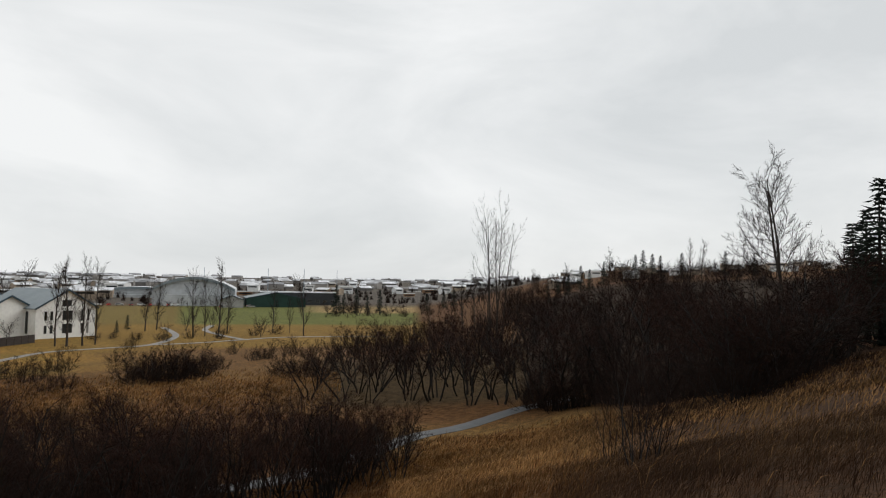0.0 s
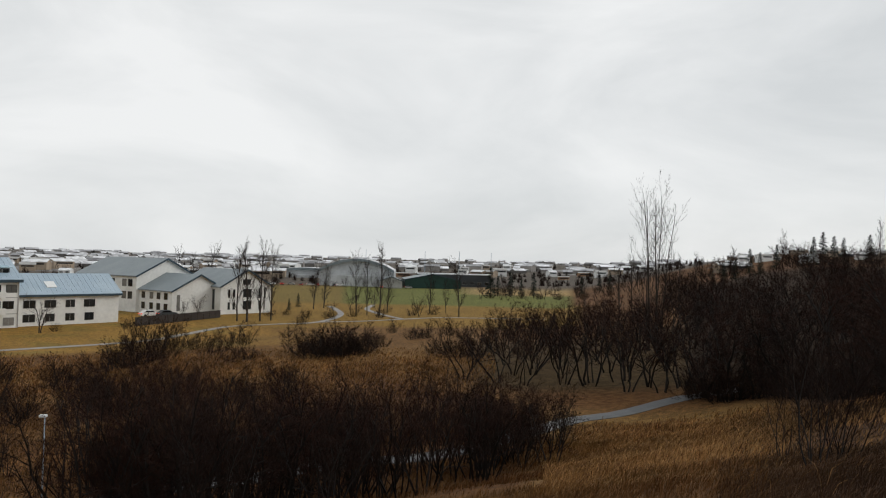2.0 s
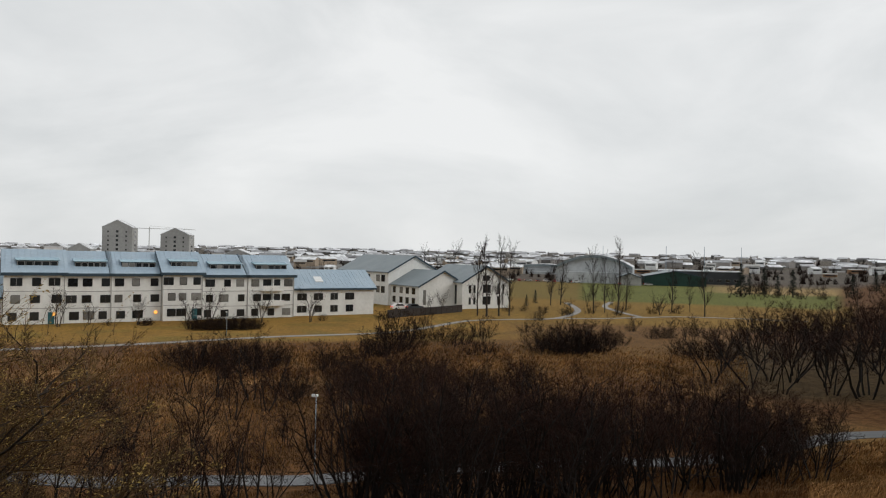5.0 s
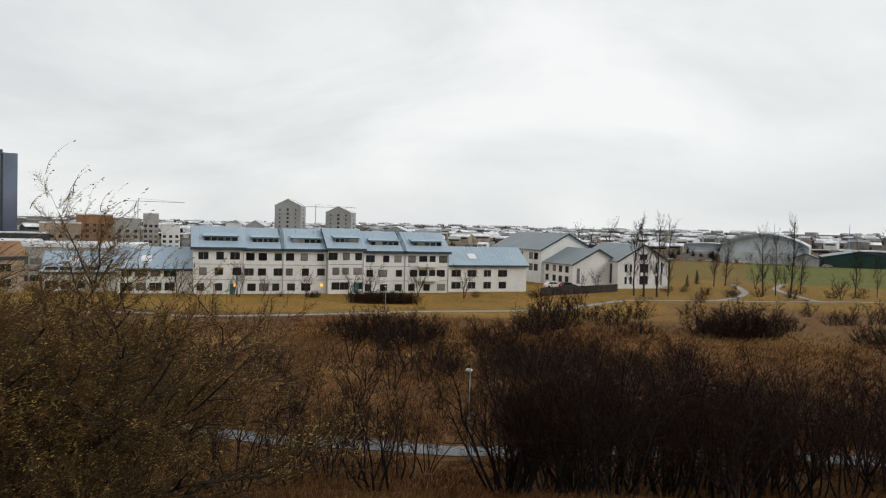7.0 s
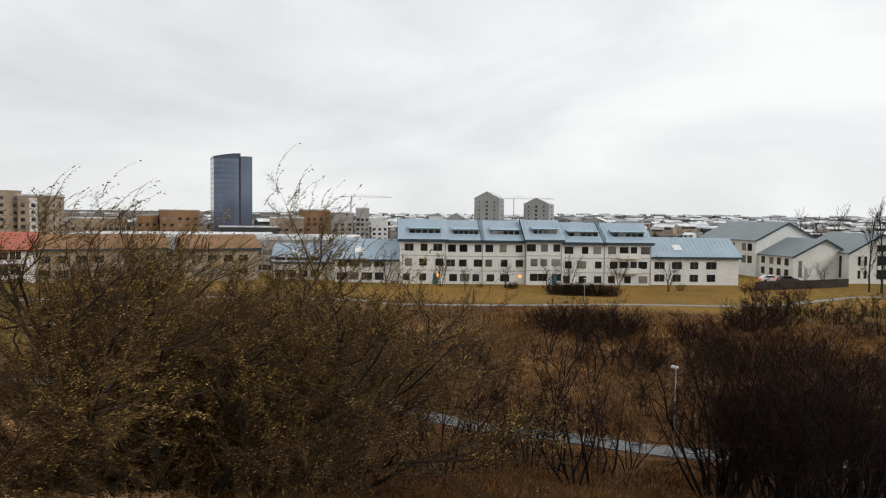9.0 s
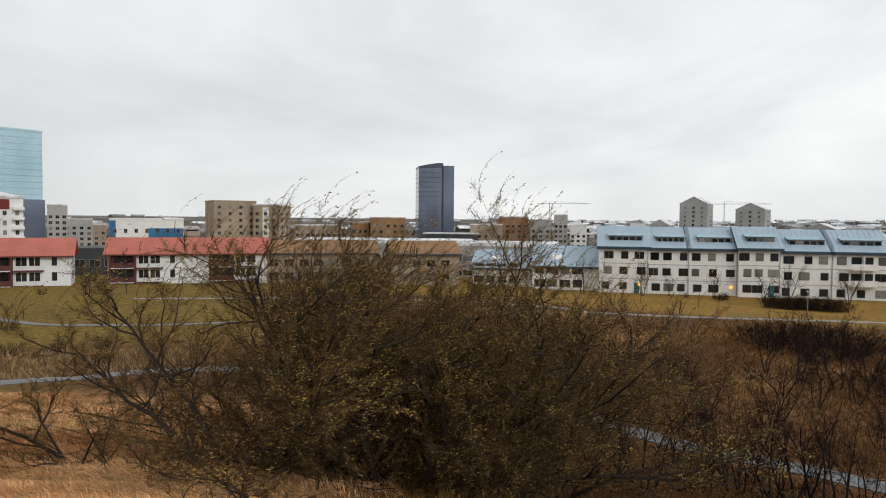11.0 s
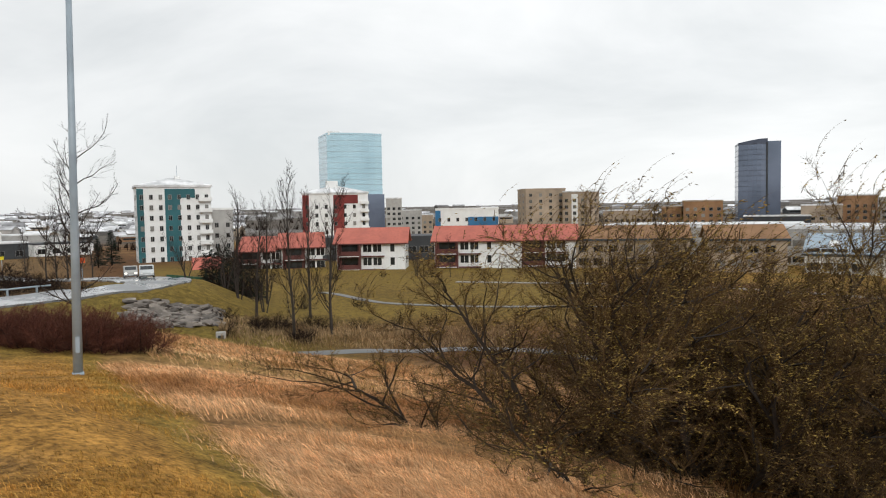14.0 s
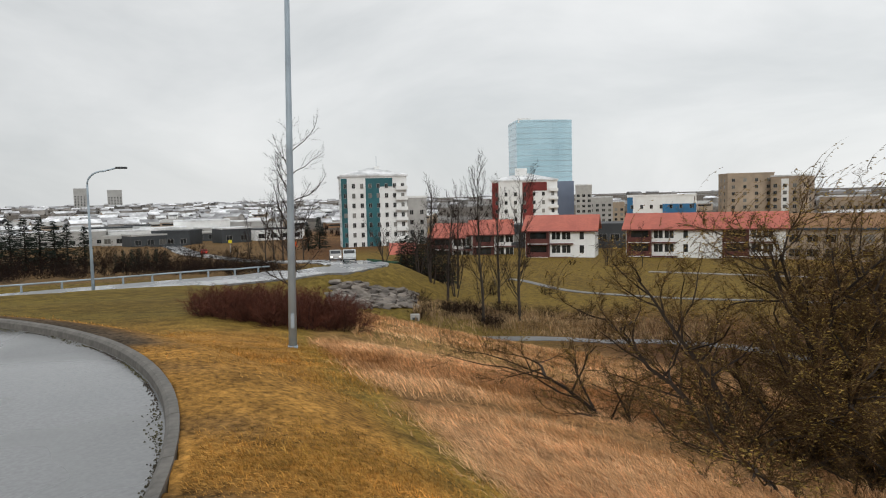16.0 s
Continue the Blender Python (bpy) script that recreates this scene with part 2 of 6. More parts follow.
def land(x, y):
    """The ground's height at a place (numbers or arrays)."""
    x, y = np.asarray(x, float), np.asarray(y, float)
    s, v = (y - x) * 0.70711, -(x + y) * 0.70711
    d = np.hypot(x, y) + 1e-6
    az = np.degrees(np.arctan2(-x, y))
    w = DROP(s)
    low = FLOOR(s) - 0.012 * np.clip(v - 70, 0, 400)
    h = RIDGE(v) * (1 - w) + np.minimum(low, RIDGE(v)) * w
    right = smooth(4, -14, az) * (az > -150)
    h = h + HILL(-v) * right
    h = h + FARHILL(d) * (1 - 0.75 * right)
    h = h + wavy(x, y) * 0.28 * smooth(6, 25, d) * (1 - smooth(55, 90, d))
    h = h + 0.07 * wavy(x * 4.1, y * 3.7) * smooth(1.9, 3.2, s) * smooth(3, 5, d) * (1 - smooth(30, 42, d)) * (az > 76)
    gx, gy = -47 * math.sin(radians(120)), 47 * math.cos(radians(120))
    h = h - 1.7 * np.exp(-((x - gx) ** 2 + (y - gy) ** 2) / 60.0)
    for (a0, d0, z0), (a1, d1, z1) in zip(ROAD, ROAD[1:]):
        x0, y0, x1, y1 = -d0 * math.sin(radians(a0)), d0 * math.cos(radians(a0)), -d1 * math.sin(radians(a1)), d1 * math.cos(radians(a1))
        t = np.clip(((x - x0) * (x1 - x0) + (y - y0) * (y1 - y0)) / ((x1 - x0) ** 2 + (y1 - y0) ** 2), 0, 1)
        away = np.hypot(x - x0 - t * (x1 - x0), y - y0 - t * (y1 - y0))
        bed = z0 + (z1 - z0) * t - 0.15
        h = np.maximum(h, bed - 0.5 * np.maximum(0, away - 4.5))
        h = np.where(away < 5.5, np.minimum(h, bed), h)
    off = np.hypot(x - CIRCLE[0], y - CIRCLE[1])
    h = np.where(off < CIRCLE_R + 3, h * smooth(CIRCLE_R + 0.2, CIRCLE_R + 3, off), h)
    return np.where(off < CIRCLE_R + 0.05, -0.3, h)


def on_land(az, d, lift=0.0):
    p = P(az, d)
    return Vector((p.x, p.y, float(land(p.x, p.y)) + lift))


# ---- building blocks ----
def link(name, me, mat, parent=None, label=""):
    if mat:
        me.materials.append(mat)
    ob = new(name, me)
    if parent:
        ob.parent = parent
    return tagged(ob, label)


def part(name, bm, mat, parent, label=""):
    me = bpy.data.meshes.new(name)
    bm.to_mesh(me)
    bm.free()
    return link(name, me, mat, parent, label)


def thing(name, m, label, category, group="", kind=""):
    ob = new(name)
    ob.matrix_basis = m
    return tagged(ob, label, category, group, kind)


def add_box(bm, x0, x1, y0, y1, z0, z1):
    v = [bm.verts.new((x, y, z)) for z in (z0, z1) for y in (y0, y1) for x in (x0, x1)]
    for f in ((0, 2, 3, 1), (4, 5, 7, 6), (0, 1, 5, 4), (2, 6, 7, 3), (0, 4, 6, 2), (1, 3, 7, 5)):
        bm.faces.new([v[i] for i in f])


def box(*dims, bevel=0.0):
    bm = bmesh.new()
    add_box(bm, *dims)
    if bevel:
        bmesh.ops.bevel(bm, geom=list(bm.edges), offset=bevel, segments=1, affect="EDGES")
    return bm


def prism(outline, y0, y1, axis="y"):
    """A solid from an outline in x, z (or y, z), drawn out along the other level axis."""
    bm = bmesh.new()
    put = (lambda a, b, c: (a, b, c)) if axis == "y" else (lambda a, b, c: (b, a, c))
    a = [bm.verts.new(put(x, y0, z)) for x, z in outline]
    b = [bm.verts.new(put(x, y1, z)) for x, z in outline]
    n = len(outline)
    for i in range(n):
        bm.faces.new((a[i], a[(i + 1) % n], b[(i + 1) % n], b[i]))
    bm.faces.new(a[::-1])
    bm.faces.new(b)
    bmesh.ops.recalc_face_normals(bm, faces=bm.faces)
    return bm


def tube(points, radii, sides=8):
    """A round bar along points."""
    verts, faces = [], []
    for i, p in enumerate(points):
        p = Vector(p)
        d = (Vector(points[min(i + 1, len(points) - 1)]) - Vector(points[max(i - 1, 0)])).normalized()
        a = d.cross(Vector((0.31, 0.9, 0.3))).normalized()
        b = d.cross(a)
        for k in range(sides):
            q = 2 * math.pi * k / sides
            verts.append(p + (a * math.cos(q) + b * math.sin(q)) * radii[i])
    for i in range(len(points) - 1):
        for k in range(sides):
            j = (k + 1) % sides
            faces.append((i * sides + k, i * sides + j, (i + 1) * sides + j, (i + 1) * sides + k))
    faces += [tuple(range(sides))[::-1], tuple((len(points) - 1) * sides + k for k in range(sides))]
    me = bpy.data.meshes.new("tube")
    me.from_pydata(verts, [], faces)
    for f in me.polygons:
        f.use_smooth = True
    return me


def bars_mesh(segs, name="bars", sides=3):
    """One mesh of many tapered bars: rows of start, end, start radius, end radius (0: a point)."""
    a = np.array(segs, float).reshape(-1, 8)
    p, q, r0, r1 = a[:, :3], a[:, 3:6], a[:, 6], a[:, 7]
    d = q - p
    d /= np.linalg.norm(d, axis=1)[:, None] + 1e-9
    ref = np.where(np.abs(d[:, 2:3]) < 0.8, [[0, 0, 1.0]], [[1.0, 0, 0]])
    u = np.cross(d, ref)
    u /= np.linalg.norm(u, axis=1)[:, None] + 1e-9
    w = np.cross(d, u)
    rings = []
    for c, r in ((p, r0), (q, r1)):
        for k in range(sides):
            t = 2 * math.pi * k / sides
            rings.append(c + (u * math.cos(t) + w * math.sin(t)) * r[:, None])
    verts = np.stack(rings, 1).reshape(-1, 3)
    n, faces = len(a), []
    tip = r1 < 1e-4
    for i in range(n):
        o = i * 2 * sides
        for k in range(sides):
            j = (k + 1) % sides
            faces.append((o + k, o + j, o + sides) if tip[i] else (o + k, o + j, o + sides + j, o + sides + k))
    me = bpy.data.meshes.new(name)
    me.from_pydata(verts.tolist(), [], faces)
    return me


def sliver_mesh(segs, name):
    """One mesh of very thin twigs: rows as for bars_mesh, each a flat tapered splinter."""
    a = np.array(segs, float).reshape(-1, 8)
    g = np.random.default_rng(len(a))
    p, q = a[:, :3], a[:, 3:6]
    side = np.cross(q - p, g.normal(0, 1, p.shape))
    side /= np.linalg.norm(side, axis=1)[:, None] + 1e-9
    u, w = side * a[:, 6:7], side * a[:, 7:8]
    verts = np.stack([p - u, p + u, q + w, q - w], 1).reshape(-1, 3)
    tip = a[:, 7] < 1e-4
    faces = [(4 * i, 4 * i + 1, 4 * i + 2) if tip[i] else (4 * i, 4 * i + 1, 4 * i + 2, 4 * i + 3) for i in range(len(a))]
    me = bpy.data.meshes.new(name)
    me.from_pydata(verts.tolist(), [], faces)
    return me


# ---- ground sheet ----
AZ = np.concatenate([np.arange(-60, 170, 0.8), np.arange(170, 300, 5.0)])
RINGS = np.concatenate([[0.25], 0.7 * 1.037 ** np.arange(0, 240)])


def verge_line(x, y):
    """How far a place lies beyond the verge's lower edge, counted from 1.8."""
    s, v = (y - x) * 0.70711, -(x + y) * 0.70711
    return s - 0.5 - 0.045 * np.clip(v - 7, 0, 20)


def bare_soil(x, y):
    """Worn patches of bare soil behind the kerb."""
    rim = np.hypot(x - CIRCLE[0], y - CIRCLE[1]) - CIRCLE_R
    return (1 - smooth(0.25, 1.0, rim)) * smooth(0.32, 0.55, 0.5 + 0.5 * wavy(x * 5.3 + 3, y * 4.6))


def zone_colour(x, y):
    """The ground's base colour at a place, zone by zone."""
    s, v = (y - x) * 0.70711, -(x + y) * 0.70711
    d, az = np.hypot(x, y), np.degrees(np.arctan2(-x, y))
    n = 0.5 + 0.5 * wavy(x * 0.9, y * 0.9)
    def mixc(a, b, t):
        return a + (np.array(b) - a) * t[:, None]
    n2 = 0.5 + 0.5 * np.sin(x * 0.31 + 2.1 * np.sin(y * 0.22)) * np.cos(y * 0.27 + x * 0.05)
    c = np.zeros((len(x), 3)) + (0.115, 0.056, 0.021)
    c = mixc(c, (0.075, 0.034, 0.014), smooth(0.4, 0.8, n))
    c = mixc(c, (0.24, 0.135, 0.052), smooth(30, 60, s) * (1 - smooth(84, 90, s)) * smooth(0.45, 0.8, n2) * 0.7)
    meadow = smooth(80, 90, az) * (az < 140) * smooth(1.5, 2.1, verge_line(x, y) + 0.5 * (n - 0.5)) * (1 - smooth(36, 46, d))
    c = mixc(c, (0.36, 0.2, 0.085), meadow * (0.45 + 0.55 * n2))
    near_left = smooth(70, 95, az % 360) * (1 - smooth(225, 310, az % 360)) * (1 - smooth(20, 30, d)) * (1 - smooth(1.4, 2.0, verge_line(x, y) + 0.5 * (n - 0.5)))
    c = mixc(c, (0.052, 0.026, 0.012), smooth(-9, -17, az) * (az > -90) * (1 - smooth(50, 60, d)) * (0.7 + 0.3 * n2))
    c = mixc(c, (0.21, 0.125, 0.04), smooth(-16, -10, az) * (1 - smooth(3, 7, az)) * smooth(12, 20, d) * (1 - smooth(50, 58, d)) * (0.5 + 0.5 * n2))
    c = mixc(c, (0.34, 0.175, 0.042), near_left)
    c = mixc(c, (0.22, 0.155, 0.032), near_left * np.maximum(smooth(0.45, 0.8, n2) * 0.6, smooth(0.5, 1.4, verge_line(x, y)) * 0.8))
    c = mixc(c, (0.06, 0.048, 0.036), near_left * bare_soil(x, y) * 0.95)
    c = mixc(c, (0.15, 0.112, 0.024), smooth(100, 118, az) * smooth(19, 27, d) * (az < 175) * (1 - smooth(80, 110, d)) * (0.6 + 0.4 * n))
    c = mixc(c, (0.14, 0.085, 0.035), smooth(126, 132, az) * (az < 175) * smooth(64, 72, d) * (1 - smooth(300, 420, d)))
    c = mixc(c, (0.16, 0.108, 0.024), smooth(86, 92, az) * (az < 124) * smooth(62, 74, d) * (1 - smooth(150, 200, d)) * (0.75 + 0.25 * n))
    lawn = smooth(91, 97, s) * (1 - smooth(260, 290, s)) * smooth(20, 24, az) * (az < 125)
    c = mixc(c, (0.23, 0.13, 0.03), lawn)
    c = mixc(c, (0.13, 0.1, 0.024), lawn * smooth(0.55, 0.85, n2) * 0.6)
    c = mixc(c, (0.15, 0.083, 0.03), smooth(6, 10, az) * (1 - smooth(24, 30, az)) * smooth(60, 80, d) * (1 - smooth(136, 150, d)) * (0.4 + 0.6 * n2))
    c = mixc(c, (0.2, 0.12, 0.03), smooth(32, 28, az) * (az > 1) * smooth(140, 150, d) * (1 - smooth(232, 245, d)))
    pitch = (1 - smooth(20, 21, az)) * smooth(1.5, 2.5, az) * smooth(222, 236, d) * (1 - smooth(400, 460, d))
    c = mixc(c, (0.12, 0.125, 0.035), pitch)
    c = mixc(c, (0.3, 0.2, 0.09), pitch * smooth(320, 335, d) * (1 - smooth(9, 12, az)) * 0.9)
    c = mixc(c, (0.16, 0.115, 0.034), smooth(20, 21, az) * (1 - smooth(29, 31, az)) * smooth(225, 240, d) * (1 - smooth(400, 440, d)))
    # darker ground below and behind the hillside wood
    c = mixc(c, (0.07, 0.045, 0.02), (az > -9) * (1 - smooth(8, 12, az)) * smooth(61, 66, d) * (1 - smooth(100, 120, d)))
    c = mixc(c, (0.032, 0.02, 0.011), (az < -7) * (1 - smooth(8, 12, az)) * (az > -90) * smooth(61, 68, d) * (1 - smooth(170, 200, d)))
    c = mixc(c, (0.1, 0.085, 0.07), smooth(380, 480, d))
    c = mixc(c, (0.5, 0.51, 0.52), smooth(450, 700, d) * smooth(0.6, 0.75, 0.5 + 0.5 * np.sin(x * 0.011 + 3 * np.sin(y * 0.007)) * np.cos(y * 0.013)) * 0.35)
    return np.clip(c * (0.85 + 0.3 * n[:, None]), 0, 1)


def ground_sheet():
    aa, rr = np.meshgrid(np.radians(AZ), RINGS)
    x, y = (-rr * np.sin(aa)).ravel(), (rr * np.cos(aa)).ravel()
    z = land(x, y)
    na, nr = len(AZ), len(RINGS)
    verts = np.stack([x, y, z], 1).tolist()
    faces = [(i * na + j, i * na + (j + 1) % na, (i + 1) * na + (j + 1) % na, (i + 1) * na + j) for i in range(nr - 1) for j in range(na)]
    faces.append(tuple(range(na))[::-1])
    me = bpy.data.meshes.new("ground")
    me.from_pydata(verts, [], faces)
    col = me.color_attributes.new("zone", "FLOAT_COLOR", "POINT")
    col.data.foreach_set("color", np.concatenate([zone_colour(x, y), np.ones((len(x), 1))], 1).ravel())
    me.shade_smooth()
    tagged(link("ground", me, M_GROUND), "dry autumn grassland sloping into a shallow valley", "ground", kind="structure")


ground_sheet()


def strip(name, knots, width, mat, label, lift=0.05, kind="structure", category="path", thick=0.12):
    """A paved way draped on the land along (bearing, distance) knots."""
    pts = [P(a, d) for a, d in knots]
    fine = []
    for i in range(len(pts) - 1):
        p0, p1, p2, p3 = pts[max(i - 1, 0)], pts[i], pts[i + 1], pts[min(i + 2, len(pts) - 1)]
        n = max(2, int((p2 - p1).length / 1.5))
        for k in range(n):
            t = k / n
            fine.append(0.5 * ((2 * p1) + (p2 - p0) * t + (2 * p0 - 5 * p1 + 4 * p2 - p3) * t * t + (3 * p1 - p0 - 3 * p2 + p3) * t ** 3))
    fine.append(pts[-1])
    verts, faces = [], []
    for i, p in enumerate(fine):
        d = (fine[min(i + 1, len(fine) - 1)] - fine[max(i - 1, 0)]).normalized()
        side = Vector((-d.y, d.x, 0)) * width / 2
        zs = [float(land(p.x + side.x * k, p.y + side.y * k)) for k in (-1, 0, 1)]
        z = max(zs) * 0.5 + zs[1] * 0.5 + lift
        for k, dz in ((-1, -thick), (-1, 0), (0, 0.02), (1, 0), (1, -thick)):
            q = p + side * k
            verts.append((q.x, q.y, z + dz))
    for i in range(len(fine) - 1):
        for k in range(4):
            faces.append((i * 5 + k, i * 5 + k + 1, i * 5 + k + 6, i * 5 + k + 5))
    me = bpy.data.meshes.new(name)
    me.from_pydata(verts, [], [f[::-1] for f in faces])
    tagged(link(name, me, mat), label, category, kind=kind)
    return fine


VALLEY_PATH = [(-11, 61.5), (-8, 59.5), (-5, 57), (-1.5, 54), (2.6, 50), (9.7, 42), (22, 37.5), (33.6, 35), (46, 34.5), (58, 37), (72, 43), (86, 50), (97, 53), (106, 48), (112, 46), (117, 46)]
strip("footpath_valley", VALLEY_PATH, 1.5, M_PATH, "narrow wet asphalt footpath along the valley floor")
strip("footpath_lawn", [(100, 108), (82, 104), (68, 98), (63.6, 92.6), (52.3, 95), (45, 103), (36.6, 112), (32.5, 128), (29.5, 144), (26, 150), (22.3, 157), (20.6, 182), (21.5, 215)], 1.6, M_LAWNPATH, "pale footpath round the edge of the lawn")
strip("footpath_park", [(22.8, 156), (19, 160), (15.6, 168), (11.9, 176), (4, 180)], 1.6, M_LAWNPATH, "pale footpath crossing the lawn by the pitch")
strip("footpath_branch", [(15.6, 168), (17.4, 184), (18.5, 203), (18, 225)], 1.6, M_LAWNPATH, "short pale footpath leading to the pitch")
strip("footpath_far_bank", [(111, 98), (109.8, 95), (106.3, 84), (101, 79.5), (95, 78), (88, 79), (80, 84)], 1.1, M_PATH, "wet footpath along the far bank of the valley")
strip("road", [(a, d) for a, d, z in ROAD], 6.5, M_ASPHALT, "wet asphalt road bending down towards the town", category="road", lift=0.15, thick=0.6)

# turning circle with its kerb
bm = bmesh.new()
bmesh.ops.create_circle(bm, cap_ends=True, segments=96, radius=CIRCLE_R + 0.02)
bmesh.ops.translate(bm, verts=bm.verts, vec=(*CIRCLE, -0.09))
road_end = part("road_turning_circle", bm, M_ASPHALT, None)
tagged(road_end, "wet grey asphalt turning circle with standing puddles", "road", kind="structure")
kerb_root = thing("kerb", pose(*CIRCLE, 0), "weathered concrete kerb round the turning circle", "kerb", kind="structure")
bm = bmesh.new()
STONES = 60
step = 2 * math.pi / STONES
rows = []
for r, z in ((CIRCLE_R - 0.03, -0.3), (CIRCLE_R - 0.01, -0.01), (CIRCLE_R + 0.02, 0.02), (CIRCLE_R + 0.09, 0.025), (CIRCLE_R + 0.12, -0.3)):
    rows.append([bm.verts.new((r * math.cos(step * 0.999 * k / 3), r * math.sin(step * 0.999 * k / 3), z)) for k in range(4)])
for a, b in zip(rows, rows[1:]):
    for k in range(3):
        bm.faces.new((a[k], a[k + 1], b[k + 1], b[k]))
for k in (0, 3):
    bm.faces.new([r[k] for r in rows][::1 if k else -1])
bmesh.ops.recalc_face_normals(bm, faces=bm.faces)
stone = part("kerb_stone", bm, M_KERB, kerb_root)
for k in range(1, STONES):
    o = stone.copy()
    scene.collection.objects.link(o)
    o.matrix_basis = pose(0, 0, 0.002 * ((k * 7) % 3 - 1), 0, 0, 360 / STONES * k)


# ---- buildings ----
WINDOW_CACHE = {}
curtains = random.Random(33)


def window(parent, x, z, w, h, face="front", y=0.0, frame_mat=None, pane_mat=None, split=2):
    """A framed window with its panes on a wall: front (towards -y), or the side walls at x = y."""
    key = (round(w, 2), round(h, 2), split)
    if key not in WINDOW_CACHE:
        bm = bmesh.new()
        t = 0.07
        add_box(bm, -w / 2, w / 2, -0.06, 0.02, -t, 0)
        add_box(bm, -w / 2, w / 2, -0.06, 0.02, h, h + t)
        for k in range(split + 1):
            cx = -w / 2 + w * k / split
            add_box(bm, cx - t / 2, cx + t / 2, -0.055, 0.02, 0, h)
        fr = bpy.data.meshes.new("window")
        bm.to_mesh(fr)
        bm.free()
        bm = box(-w / 2, w / 2, -0.03, 0.03, 0, h)
        pn = bpy.data.meshes.new("pane")
        bm.to_mesh(pn)
        bm.free()
        WINDOW_CACHE[key] = fr, pn
    fr, pn = WINDOW_CACHE[key]
    if not fr.materials:
        fr.materials.append(M_FRAME)
        pn.materials.append(M_PANE)
    f = new("window", fr)
    f.parent = parent
    turn = {"front": 0, "right": 90, "left": -90}[face]
    f.matrix_basis = pose(x, y, z, 0, 0, turn) if face == "front" else pose(y, x, z, 0, 0, turn)
    p = new("pane", pn)
    p.parent = f
    if pane_mat is None and curtains.random() < 0.2:
        pane_mat = M_CURTAIN
    for o, m in ((f, frame_mat), (p, pane_mat)):
        if m:
            o.material_slots[0].link = "OBJECT"
            o.material_slots[0].material = m
    return f


def roof_mesh(w, dep, eave, rise, axis, over=0.5, thick=0.25, x0=0.0, y0=0.0):
    """Two slopes with thickness and overhang; the ridge lies along x or y."""
    if axis == "x":
        hw, span, a0, a1 = dep / 2, w, y0 + dep / 2, x0
    else:
        hw, span, a0, a1 = w / 2, dep, x0 + w / 2, y0
    k = over / hw
    out = [(-hw - over, eave - rise * k), (0, eave + rise), (hw + over, eave - rise * k)]
    ring = [(a0 + x, z) for x, z in out] + [(a0 + x, z + thick) for x, z in reversed(out)]
    return prism(ring, a1 - over, a1 + span + over, "x" if axis == "x" else "y")


def gable_body(w, dep, eave, rise, axis, x0=0.0, y0=0.0, base=-1.5):
    if axis == "x":
        ring = [(y0, base), (y0 + dep, base), (y0 + dep, eave), (y0 + dep / 2, eave + rise), (y0, eave)]
        return prism(ring, x0, x0 + w, "x")
    ring = [(x0, base), (x0 + w, base), (x0 + w, eave), (x0 + w / 2, eave + rise), (x0, eave)]
    return prism(ring, y0, y0 + dep, "y")


def seams(parent, w, x0, y_eave, y_ridge, z_eave, z_ridge, mat, every=1.2):
    """Raised seams of a metal roof slope, one mesh."""
    segs = []
    n = int(w / every)
    for k in range(n + 1):
        x = x0 + w * k / n
        segs.append((x, y_eave, z_eave, x, y_ridge, z_ridge, 0.028, 0.028))
    return link("roof_seams", bars_mesh(segs, "roof_seams"), mat, parent)


def face_matrix(az, d, facing, lift=0.0):
    p = on_land(az, d, lift)
    return pose(p.x, p.y, p.z, 0, 0, facing)


